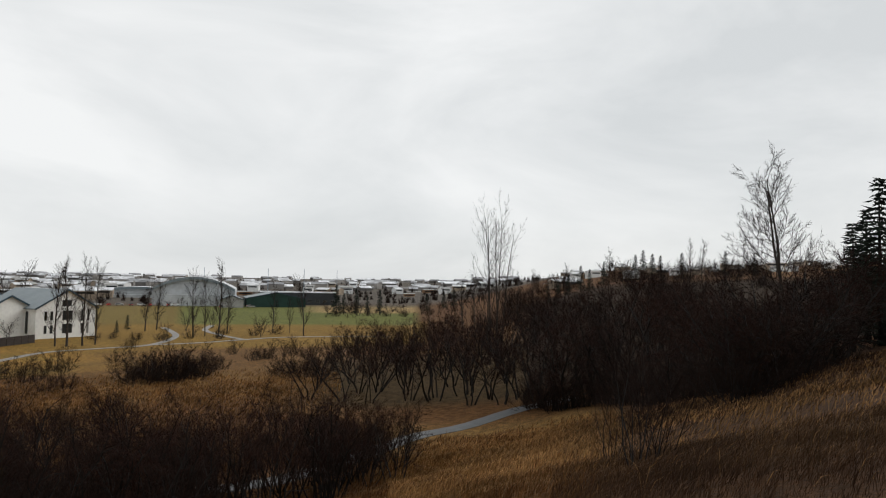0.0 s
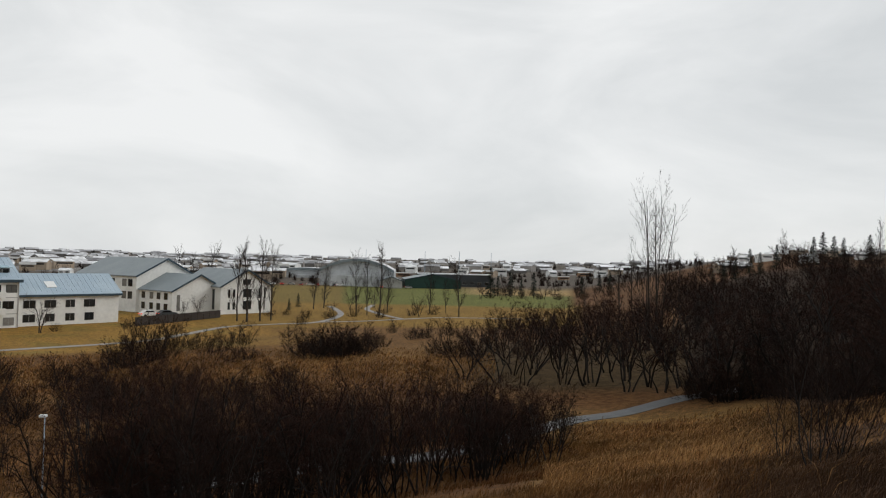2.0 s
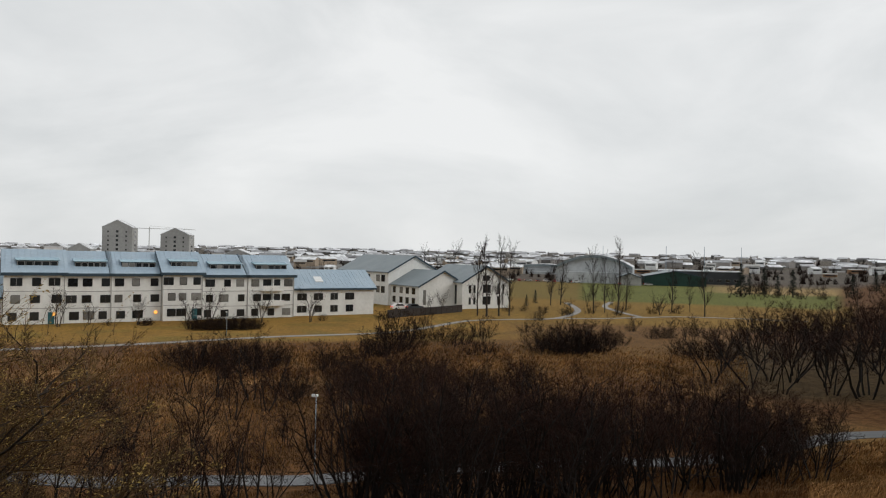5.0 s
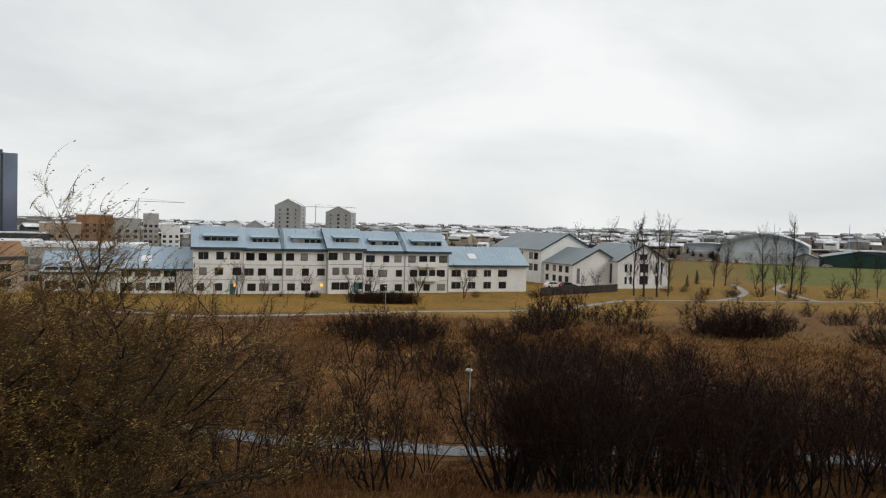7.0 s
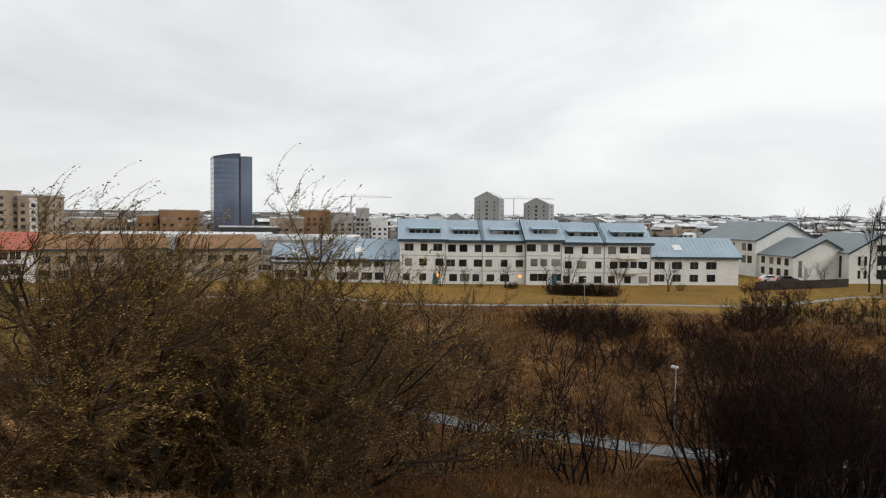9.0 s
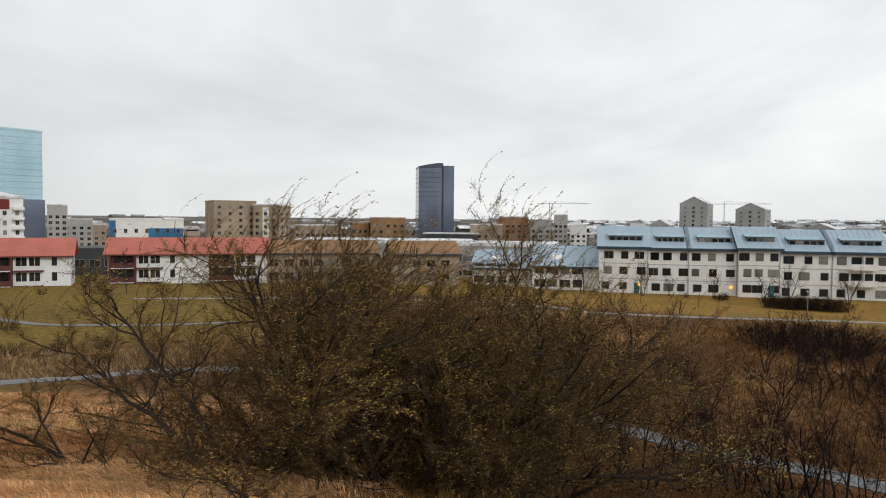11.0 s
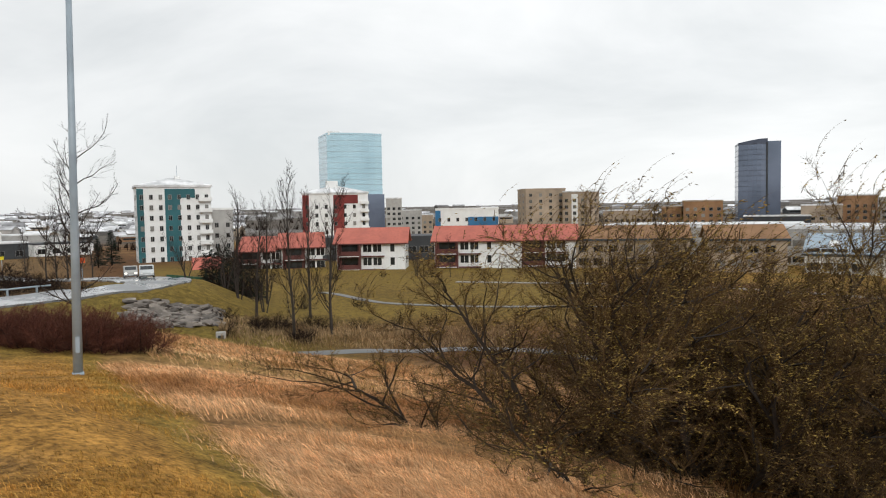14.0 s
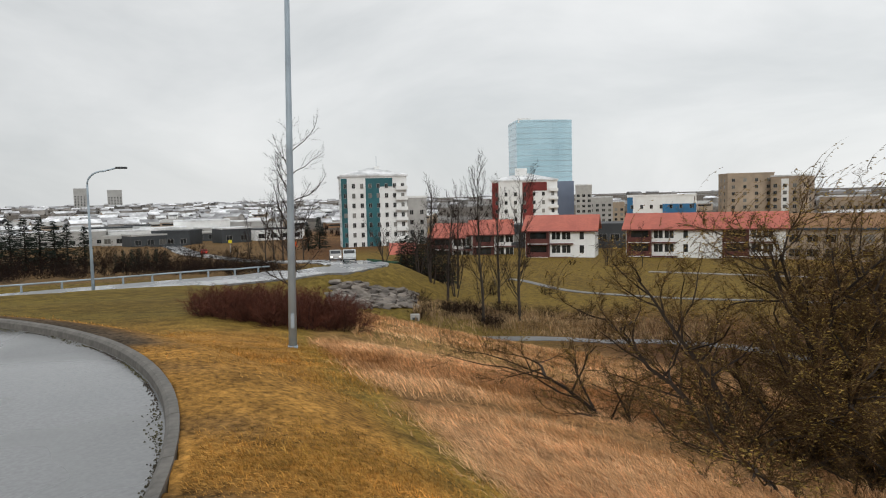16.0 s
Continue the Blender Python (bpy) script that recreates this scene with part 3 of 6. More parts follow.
# white apartment terrace with stepped blue roofs
def apartment_terrace():
    p0 = P(63.6, 139)
    ang = 64
    base = -12.0
    EAVE, RISE, FLH = 9.0, 3.7, 2.95
    sections = [("big", 9.2), ("big", 7.5), ("big", 8.6), ("big", 7.2), ("big", 9.0), ("big", 9.6)]
    x = 0.0
    rng = random.Random(4)
    for i, (kind, w) in enumerate(sections):
        m = pose(p0.x, p0.y, base, 0, 0, ang) @ pose(x, [0, 0.5, 0.5, -0.6, 0.2, 0.2][i], [0, -0.15, -0.15, 0.1, -0.35, -0.35][i])
        h = thing("apartment_house", m, "three-storey white apartment house with a blue metal roof", "building", "houses of the white terrace")
        part("wall", gable_body(w - 0.02, 13, EAVE, RISE, "x"), M_WHITE, h)
        part("roof", roof_mesh(w - 0.02, 13, EAVE, RISE, "x", 0.45, 0.22), M_BLUEROOF, h, "blue standing-seam metal roof")
        k = RISE / 6.5
        seams(h, w - 0.3, 0.15, -0.45, 6.4, EAVE - 0.45 * k + 0.23, EAVE + RISE + 0.23, M_BLUEROOF, 0.9)
        part("fascia", box(-0.44, w + 0.42, -0.55, -0.4, EAVE - 0.55, EAVE - 0.02), M_FASCIA, h, "dark blue eaves board")
        part("gutter_edge", prism([(-0.5, EAVE - 0.55), (6.5, EAVE + RISE - 0.15), (6.5, EAVE + RISE + 0.4), (-0.5, EAVE)], -0.5, -0.42, "x"), M_FASCIA, h, "dark blue verge board")
        # roof terrace dormer: dark slot with glazed band
        dw = w * 0.68
        dx = w / 2 - dw / 2 + 0.4
        dorm = part("dormer", box(dx, dx + dw, 1.7, 4.6, EAVE + 0.95, EAVE + 2.05), M_DARKWALL, h, "dark recessed roof dormer")
        part("dormer_roof", prism([(1.5, EAVE + 2.0), (4.9, EAVE + 2.55), (4.9, EAVE + 2.68), (1.5, EAVE + 2.13)], dx - 0.25, dx + dw + 0.25, "x"), M_SKYGLASS, h, "pale glazed dormer top")
        n = 5
        for q in range(n):
            window(h, dx + dw * (q + 0.5) / n, EAVE + 1.12, dw / n * 0.82, 0.72, y=1.66, frame_mat=M_FRAME, split=1)
        # windows of three floors
        cols = 3
        for fl in range(3):
            for c in range(cols):
                cx = w * (c + 0.5) / cols + rng.uniform(-0.35, 0.35)
                if i == 5 and c == 1 and fl > 0:
                    continue
                ww, hh = rng.choice([1.3, 1.5, 1.75]), 1.3
                lit = (i, fl, c) in ((0, 0, 2), (2, 0, 2))
                window(h, cx, 0.8 + fl * FLH, ww, hh, frame_mat=M_DARKFRAME if rng.random() < 0.5 else None,
                       pane_mat=M_LIGHT if lit else None, split=1 if ww < 1.6 else 2) if not lit else part("wall_lamp", box(cx - 0.28, cx + 0.28, -0.2, 0.02, 1.5, 2.05, bevel=0.05), M_LIGHT, h, "small orange wall lamp")
            part("floor_band", box(0.02, w - 0.04, -0.03, 0.1, 2.75 + fl * FLH, 2.87 + fl * FLH), M_GREYWALL, h, "thin grey joint between floors") if fl < 2 else None
        if i in (0, 3):
            part("door", box(w * 0.72, w * 0.72 + 1.0, -0.05, 0.1, 0, 2.1), M_TEAL, h, "blue front door")
        if i == 5:
            for fl in (1, 2):
                z = fl * FLH
                part("balcony", box(2.6, 7.0, -1.3, 0.0, z - 0.15, z), M_WHITE, h)
                part("balcony_rail", box(2.6, 7.0, -1.3, -1.18, z, z + 0.95), M_WHITE, h, "solid white balcony front")
                part("balcony_door", box(3.0, 6.6, -0.02, 0.05, z, z + 2.15), M_PANE, h)
                part("balcony_side", box(4.7, 4.85, -1.2, 0.0, z, z + 2.3), M_WHITE, h)
        part("downpipe", box(w - 0.2, w - 0.08, -0.13, 0.02, 0, EAVE - 0.4), M_GREYWALL, h)
        x += w
    # lower wings at both ends
    for name, x0, w, dy, eave, rise in (("right", x + 0.05, 19.0, 1.5, 5.9, 3.5), ("left", -13.0, 12.9, 2.2, 4.9, 3.6), ("left", -26.0, 12.4, 7.5, 3.9, 3.3)):
        m = pose(p0.x, p0.y, base, 0, 0, ang) @ pose(x0, dy, 0.0)
        h = thing("apartment_wing", m, "two-storey white apartment wing under a low blue metal roof", "building", "wings of the white terrace")
        part("wall", gable_body(w, 11, eave, rise, "x"), M_WHITE, h)
        part("roof", roof_mesh(w, 11, eave, rise, "x", 0.5, 0.22), M_BLUEROOF, h, "blue standing-seam metal roof")
        k = rise / 5.5
        seams(h, w + 0.6, -0.3, -0.5, 5.4, eave - 0.5 * k + 0.23, eave + rise + 0.2, M_BLUEROOF, 0.9)
        part("fascia", box(-0.5, w + 0.5, -0.6, -0.45, eave - 0.55, eave - 0.15), M_FASCIA, h, "dark blue eaves board")
        part("skylight", prism([(1.3, eave + 0.8 + 0.3), (3.0, eave + 1.85 + 0.3), (3.0, eave + 1.95 + 0.3), (1.3, eave + 0.95 + 0.3)], w * 0.3, w * 0.3 + 1.8, "x"), M_OFFWHITE, h, "white framed roof window")
        for fl in range(2):
            for c in range(4 if name == "left" else 5):
                if name == "right" and c == 4:
                    continue
                window(h, w * (c + 0.6) / 5.2, 0.7 + fl * 2.6, rng.choice([1.7, 2.1]), 1.35, frame_mat=M_DARKFRAME if rng.random() < 0.4 else None)
        part("chimney", box(w * 0.55, w * 0.55 + 0.5, 6, 6.5, eave + rise - 0.6, eave + rise + 0.7), M_GREYWALL, h)


apartment_terrace()


def plain_house(az, d, facing, w, dep, eave, rise, axis, wall, roof, label, group, wins=(), base=None, over=0.5, name="house", side_wins=()):
    p = on_land(az, d)
    if base is not None:
        p.z = base
    h = thing(name, pose(p.x, p.y, p.z, 0, 0, facing), label, "building", group)
    part("wall", gable_body(w, dep, eave, rise, axis, -w / 2), wall, h)
    part("roof", roof_mesh(w, dep, eave, rise, axis, over, 0.25, -w / 2), roof, h)
    hw = dep / 2 if axis == "x" else w / 2
    k = rise / hw
    if axis == "x":
        part("fascia", box(-w / 2 - over, w / 2 + over, -over - 0.06, -over + 0.04, eave - over * k - 0.1, eave - over * k + 0.28), M_FASCIA, h, "dark eaves board")
    else:
        z0 = eave - over * k
        for s in (-1, 1):
            part("bargeboard", prism([(s * (hw + over), z0 - 0.15), (0, eave + rise - 0.15), (0, eave + rise + 0.27), (s * (hw + over), z0 + 0.27)], -over - 0.08, -over + 0.02, "y"), M_FASCIA, h, "dark verge board")
    for x, z, ww, hh in wins:
        window(h, x, z, ww, hh, split=1 if ww < 1.2 else 2)
    for face, x, z, ww, hh in side_wins:
        window(h, x, z, ww, hh, face, w / 2 if face == "right" else -w / 2, split=1)
    return h


# row houses beyond the terrace
ROW = "row houses with grey roofs"
plain_house(28.0, 181, 63, 14.6, 19, 6.6, 4.0, "y", M_WHITE, M_GREYROOF, "white gabled row house with a grey-green metal roof", ROW,
            [(-5.0, 3.9, 0.6, 1.9), (-3.6, 3.9, 0.6, 1.9), (-5.0, 1.0, 0.6, 1.7), (-3.6, 1.0, 0.6, 1.7), (0.2, 3.9, 2.4, 2.0), (0.2, 0.9, 2.4, 2.0), (3.8, 3.6, 0.5, 2.6), (5.4, 3.6, 0.5, 2.6), (3.9, 0.7, 0.5, 2.2), (5.3, 0.7, 0.5, 2.2), (0.0, 7.0, 2.2, 1.3)],
            base=-12.0, side_wins=[("left", 3.0, 1.0, 0.9, 4.8), ("left", 8.0, 3.8, 1.6, 1.4), ("left", 12.5, 3.8, 1.6, 1.4), ("left", 8.0, 0.9, 1.6, 1.4), ("left", 12.5, 0.9, 1.6, 1.4)])
plain_house(31.5, 178, 66, 14.5, 15, 5.4, 3.7, "y", M_WHITE, M_GREYROOF, "white row house with a sloping grey-green roof", ROW, [(-5.6, 0.8, 0.8, 3.6)],
            base=-11.9, side_wins=[("left", y, z, 1.5, 1.5) for y in (2.5, 5.5, 8.5, 12) for z in (0.8, 3.3)])
plain_house(33.9, 190, 69, 16.5, 26, 8.6, 4.2, "y", M_WHITE, M_GREYROOF, "tall white row house with a grey-green roof", ROW, [],
            base=-12.0, side_wins=[("left", y, z, 1.8, 1.7) for y in (2.5, 5.0, 10.0, 14.0) for z in (3.0, 6.0)])

# red-roofed houses
RED_LABEL = "white and maroon three-storey house with a red roof"


def red_house(az, d, facing, w, base, hip=True, floors=3):
    p = P(az, d)
    h = thing("red_roofed_house", pose(p.x, p.y, base, 0, 0, facing), RED_LABEL, "building", "red-roofed houses")
    eave = floors * 2.65
    part("wall", gable_body(w, 10, eave, 2.6, "x", -w / 2), M_OFFWHITE, h)
    part("roof", roof_mesh(w, 10, eave, 2.6, "x", 0.7, 0.22, -w / 2), M_REDROOF, h, "red sheet metal roof")
    part("gable_panel", prism([(0.6, eave - 0.1), (9.4, eave - 0.1), (5, eave + 2.2)], w / 2 + 0.004, w / 2 + 0.05, "x"), M_BROWNMAROON, h, "maroon gable boarding")
    n = max(1, int(w / 14))
    for k in range(n):
        x0 = -w / 2 + w / n * k + 0.5
        part("panel", box(x0, x0 + 4.2, -0.06, 0.02, 0, eave - 0.3), M_BROWNMAROON, h, "brown-maroon boarded wall panel")
        for px in (x0 - 0.05, x0 + 4.25):
            part("pillar", box(px - 0.12, px + 0.12, -1.3, 0, 0, eave - 0.25), M_BROWNMAROON, h, "boarded balcony pillar")
        for fl in range(floors):
            z = fl * 2.65
            # dark box on each floor stands in for the recess's shade
            part("balcony_door", box(x0 + 0.5, x0 + 3.7, -0.1, -0.04, z + 0.05, z + 2.2), M_PANE, h, "dark glossy box in place of the shaded balcony recess")
            part("balcony_rail", box(x0 + 0.1, x0 + 4.1, -1.25, -1.15, z + 0.02, z + 0.95), M_BROWNMAROON if fl else M_OFFWHITE, h, "boarded balcony front")
            part("balcony_slab", box(x0 + 0.1, x0 + 4.1, -1.25, 0, z - 0.12, z + 0.02), M_OFFWHITE, h)
            for c in range(2):
                window(h, x0 + 5.6 + c * 2.0, z + 0.75, 1.7, 1.5, frame_mat=M_OFFWHITE, pane_mat=M_PANE)
            if fl:
                part("shelf", box(x0 + 4.5, x0 + 9.0, -0.7, 0, z - 0.2, z), M_BROWNMAROON, h, "brown canopy over the windows")
            if w / n > 12:
                window(h, x0 + 10.6, z + 0.75, 0.9, 1.5, frame_mat=M_OFFWHITE, pane_mat=M_PANE, split=1)
    # brown strip that puts the eaves' shadow line into the shape
    part("eaves_shadow_board", box(-w / 2 - 0.6, w / 2 + 0.6, -0.72, -0.6, eave - 0.42, eave - 0.2), M_BROWNMAROON, h, "brown eaves board drawn as the shadow line of the roof")
    for fl in range(floors):
        for y in (3.2, 6.8):
            window(h, y, fl * 2.65 + 0.9, 1.3, 1.3, "right", w / 2, split=2)
    return h


red_house(106.9, 140, 100, 13.6, -12.9)
red_house(112.4, 150, 112, 8.5, -13.9)
red_house(116.0, 152, 96, 7.5, -11.9, floors=2)
red_house(119.6, 156, 120, 5, -13.6, floors=1)
red_house(98.2, 141, 93, 17.5, -12.9)
red_house(92.5, 142, 93, 11, -12.9)


# blocks of flats and offices
def block(az, d, facing, w, dep, height, base, mats, label, group, cols=5, rows=7, win=(1.2, 1.4), top=None, name="apartment_block", floor_h=2.9, stripes=(), z0=1.0, side=True):
    """A tall flat-roofed block: body, parapet, coloured panels and windows row by row."""
    p = P(az, d)
    h = thing(name, pose(p.x, p.y, base, 0, 0, facing), label, "building", group)
    part("wall", box(-w / 2, w / 2, 0, dep, -3, height), mats[0], h)
    part("parapet", box(-w / 2 - 0.15, w / 2 + 0.15, -0.15, dep + 0.15, height - 0.1, height + 0.5), top or M_OFFWHITE, h, "pale roof edge")
    for x0, x1, za, zb, m in stripes:
        part("panel", box(x0, x1, -0.12, 0.02, za, zb), m, h)
    for r in range(rows):
        for c in range(cols):
            window(h, -w / 2 + w * (c + 0.5) / cols, z0 + r * floor_h, win[0], win[1], y=-0.13 if stripes else 0.0)
    if side:
        for r in range(rows):
            for face in ("right", "left"):
                for y in (dep * 0.3, dep * 0.7):
                    window(h, y, z0 + r * floor_h, win[0], win[1], face, w / 2 if face == "right" else -w / 2, split=1)
    return h


def peaked_cap(h, w, dep, z, rise, mat):
    """A low hipped roof over a block, with an eaves band."""
    bm = bmesh.new()
    add_box(bm, -w / 2 - 0.4, w / 2 + 0.4, -0.4, dep + 0.4, z, z + 0.5)
    base = [bm.verts.new((x, y, z + 0.5)) for x, y in ((-w / 2 - 0.4, -0.4), (w / 2 + 0.4, -0.4), (w / 2 + 0.4, dep + 0.4), (-w / 2 - 0.4, dep + 0.4))]
    tip = [bm.verts.new((x, dep / 2, z + 0.5 + rise)) for x in (-w * 0.05, w * 0.05)]
    for f in ((base[0], base[1], tip[1], tip[0]), (base[1], base[2], tip[1]), (base[2], base[3], tip[0], tip[1]), (base[3], base[0], tip[0])):
        bm.faces.new(f)
    part("roof", bm, mat, h, "pale snow-dusted hipped roof")


b = block(121.8, 200, 127, 18.5, 15, 23.4, -15.0, [M_OFFWHITE], "tall white flats with teal corner panels", "coloured tower blocks", 8, 8,
          stripes=((-9.25, -7.6, 0, 23, M_TEAL), (-2.4, 5.2, 20.6, 23.0, M_TEAL), (-2.4, 1.4, 0, 20.6, M_TEAL)), win=(0.85, 1.15), floor_h=2.75)
peaked_cap(b, 18.5, 15, 23.5, 2.2, M_SNOW)
for fl in range(7):
    part('balcony', box(6.0, 9.4, -1.3, 0, 2.2 + fl * 2.9, 3.2 + fl * 2.9), M_OFFWHITE, b, 'white balcony front')
part("roof_vent", box(0.8, 2.2, 6, 7.4, 24.5, 26.6), M_OFFWHITE, b)
part("mast", box(1.4, 1.5, 6.6, 6.7, 26.6, 29.5), M_STEEL, b)
block(118.4, 206, 128, 6.0, 13, 17.5, -15.2, [M_GREYWALL], "grey stair block beside the white flats", "coloured tower blocks", 2, 5, win=(1.0, 1.2))
b = block(109.6, 262, 112, 24.0, 16, 25.0, -17.5, [M_OFFWHITE], "tall white flats with maroon corner panels", "coloured tower blocks", 7, 7,
          stripes=((-12, -9.6, 0, 24.6, M_MAROON), (-0.8, 8.2, 21.4, 24.6, M_MAROON), (-0.8, 3.2, 0, 21.4, M_MAROON)), win=(1.0, 1.3), floor_h=3.1)
peaked_cap(b, 24, 16, 25.1, 2.6, M_SNOW)
for fl in range(7):
    part("balcony", box(9.0, 12.2, -1.6, 0, 2.6 + fl * 3.1, 3.6 + fl * 3.1), M_OFFWHITE, b, "curved white balcony front")
part("roof_drum", box(-3.2, 1.2, 5, 9, 26, 30), M_OFFWHITE, b)
block(99.0, 268, 96, 24.0, 15, 18.0, -17, [M_OFFWHITE], "white flats with bright blue end wall and panels", "coloured tower blocks", 7, 5, win=(1.0, 1.3),
      stripes=((-12, -10, 0, 17.6, M_BLUE), (0.5, 12, 10.5, 15.0, M_BLUE)), floor_h=3.1)
block(92.6, 330, 108, 19.0, 16, 24.5, -15.2, [M_BEIGE], "beige concrete tower block with white stair tower", "far tower blocks", 4, 8, win=(1.3, 1.3), top=M_BEIGE)
block(90.3, 326, 66, 12.0, 14, 23.0, -15.2, [M_BEIGE], "beige concrete tower block with white balconies", "far tower blocks", 3, 7, win=(1.5, 1.4), top=M_SNOW,
      stripes=((-1.5, 1.5, 0, 22, M_OFFWHITE),))
block(80.6, 345, 84, 17, 16, 17.0, -14.5, [M_OCHRE], "brown brick apartment block", "far tower blocks", 5, 5, win=(1.5, 1.4), top=M_BEIGE)
block(82.9, 350, 80, 9, 16, 14.5, -14.5, [M_OCHRE], "brown brick apartment block", "far tower blocks", 3, 4, win=(1.5, 1.4), top=M_BEIGE)
block(86.2, 370, 86, 24, 16, 12.5, -14.0, [M_BEIGE], "long beige apartment block", "far tower blocks", 9, 3, win=(1.5, 1.4), top=M_SNOW)
for az, d, w, hgt, mat in ((70.4, 400, 17, 18.5, M_OCHRE), (72.6, 390, 18, 14, M_BEIGE), (68.2, 410, 12, 17, M_GREYWALL), (66.6, 420, 8, 20, M_GREYWALL), (65.2, 430, 10, 14, M_OFFWHITE),
                           (60.6, 430, 9, 15.5, M_OFFWHITE), (62.2, 440, 14, 13, M_GREYWALL), (103.6, 420, 14, 15, M_GREYWALL), (102.4, 430, 10, 12, M_BEIGE), (104.9, 400, 9, 22, M_GREYWALL), (75.5, 380, 30, 9, M_DARKWALL)):
    block(az, d, az, w, 14, hgt, -14.5, [mat], "mid-rise apartment block in the town", "town blocks", max(3, int(w / 3.2)), int(hgt / 3) - 1, win=(1.6, 1.4), top=M_SNOW, side=False)
block(105.0, 175, 102, 36, 14, 8.3, -14.0, [M_DARKWALL], "low dark clad hall behind the red roofs", "town halls", 12, 2, win=(2.2, 1.6), top=M_DARKWALL, side=False, floor_h=3.6, name="hall")
for az, d, w, hgt in ((81, 172, 44, 8.6), (72, 168, 30, 8.2)):
    hb = block(az, d, az - 6, w, 20, hgt, -12.5, [M_GREYWALL], "long low commercial building with a snowy roof", "town halls", 12, 2, win=(2.2, 1.2), top=M_SNOW, side=False, floor_h=3.5, name="hall")
    part("roof", box(-w / 2, w / 2, 0, 20, hgt + 0.3, hgt + 0.7), M_SNOW, hb, "snow-dusted flat roof")
for az, d, w in ((86.6, 148, 26), (77.5, 146, 14)):
    plain_house(az, d, 88, w, 11, 6.0, 2.4, "x", M_BEIGE, M_OCHRE, "low row house with a pale brown roof", "brown-roofed row houses", [(-w / 2 + 2 + 3 * k, 3.4, 1.8, 1.3) for k in range(int(w / 3.2))] + [(-w / 2 + 2 + 3 * k, 0.7, 1.8, 1.3) for k in range(int(w / 3.2))], base=-11.4)

# pale glass office tower: floors of glass between bands
def glass_tower(az, d, facing, w, dep, height, base, pane_mat, label, curve, floors, cols, notch):
    p = P(az, d)
    h = thing("office_tower", pose(p.x, p.y, base, 0, 0, facing), label, "building", "office towers")
    ring = []
    n = 8
    for k in range(n + 1):
        x = -w / 2 + w * k / n
        ring.append((x, -curve * (1 - (2 * k / n - 1) ** 2)))
    ring += [(w / 2, dep), (-w / 2, dep)]
    fh = height / floors

    def slab(z0, z1, grow):
        bm = bmesh.new()
        a = [bm.verts.new((x + math.copysign(grow, x), y + (grow if y > 1 else -grow), z0)) for x, y in ring]
        b2 = [bm.verts.new((v.co.x, v.co.y, z1)) for v in a]
        for i in range(len(ring)):
            j = (i + 1) % len(ring)
            bm.faces.new((a[i], a[j], b2[j], b2[i]))
        bm.faces.new(b2)
        bm.faces.new(a[::-1])
        return bm

    for f in range(floors):
        part("glass_band", slab(f * fh, f * fh + fh * 0.9, 0), pane_mat, h)
        part("floor_edge", slab(f * fh + fh * 0.9, f * fh + fh, 0.06), M_SKYEDGE if pane_mat is M_SKYGLASS else M_DARKEDGE, h)
    part("roof_cap", slab(height, height + 1.2, 0.1), M_SKYGLASS if notch else M_DARKEDGE, h)
    if notch:
        part("dark_bay", box(w / 2 - w * 0.34, w / 2 + 0.4, -curve - 0.5, dep * 0.6, 0, height * 0.43), M_DARKGLASS, h, "darker glazed lower bay")
        part("roof_sign", box(-w / 2 + 1, -w / 2 + 11, -0.6, 0.4, height - 0.6, height + 2.4), M_OFFWHITE, h, "plain white sign board")
    return h


glass_tower(107.95, 520, 122, 41, 30, 76, -20, M_SKYGLASS, "tall pale blue glass office tower", 2.5, 19, 10, True)
t2 = glass_tower(76.9, 560, 84, 24, 24, 56.5, -13, M_DARKGLASS, "dark blue glass office tower with a rounded front", 4.0, 15, 8, False)
part("side_shaft", box(7.4, 16.0, -2.6, 20, 0, 58.2), M_DARKGLASS, t2, "dark stair shaft")
part("shaft_joint", box(6.2, 7.4, -3.2, -1.0, 0, 57.4), M_DARKWALL, t2, "dark vertical joint")
part("roof_wedge", prism([(-12, 57.6), (7.4, 57.6), (7.4, 60.4), (2, 60.2), (-6, 58.9)], -1.5, 20, "y"), M_DARKEDGE, t2, "sloping roof screen")

# grey gabled tower blocks on the skyline
for az, d, w, hgt, rise in ((56.5, 520, 19, 29.0, 4.8), (52.5, 520, 19, 25.0, 4.5), (59.0, 500, 13, 14.0, 3.5), (60.5, 520, 11, 14.5, 3.0), (47.9, 560, 20, 12.0, 4.0)):
    p = P(az, d)
    h = thing("gabled_tower_block", pose(p.x, p.y, -14, 0, 0, az - 14), "grey concrete tower block with a gabled top", "building", "gabled tower blocks")
    part("wall", gable_body(w, 16, hgt, rise, "y", -w / 2, 0, -2), M_GREYWALL, h)
    part("roof", roof_mesh(w, 16, hgt, rise, "y", 0.2, 0.4, -w / 2), M_SNOW, h, "snow-dusted roof edge")
    for r in range(int(hgt / 3)):
        window(h, 0, 1.5 + 3 * r, 1.6, 1.5, split=1)
        for x in (-w * 0.3, w * 0.3):
            window(h, x, 1.5 + 3 * r, 1.0, 1.1, split=1)
        window(h, 8, 1.5 + 3 * r, 4.0, 1.4, "right", w / 2)

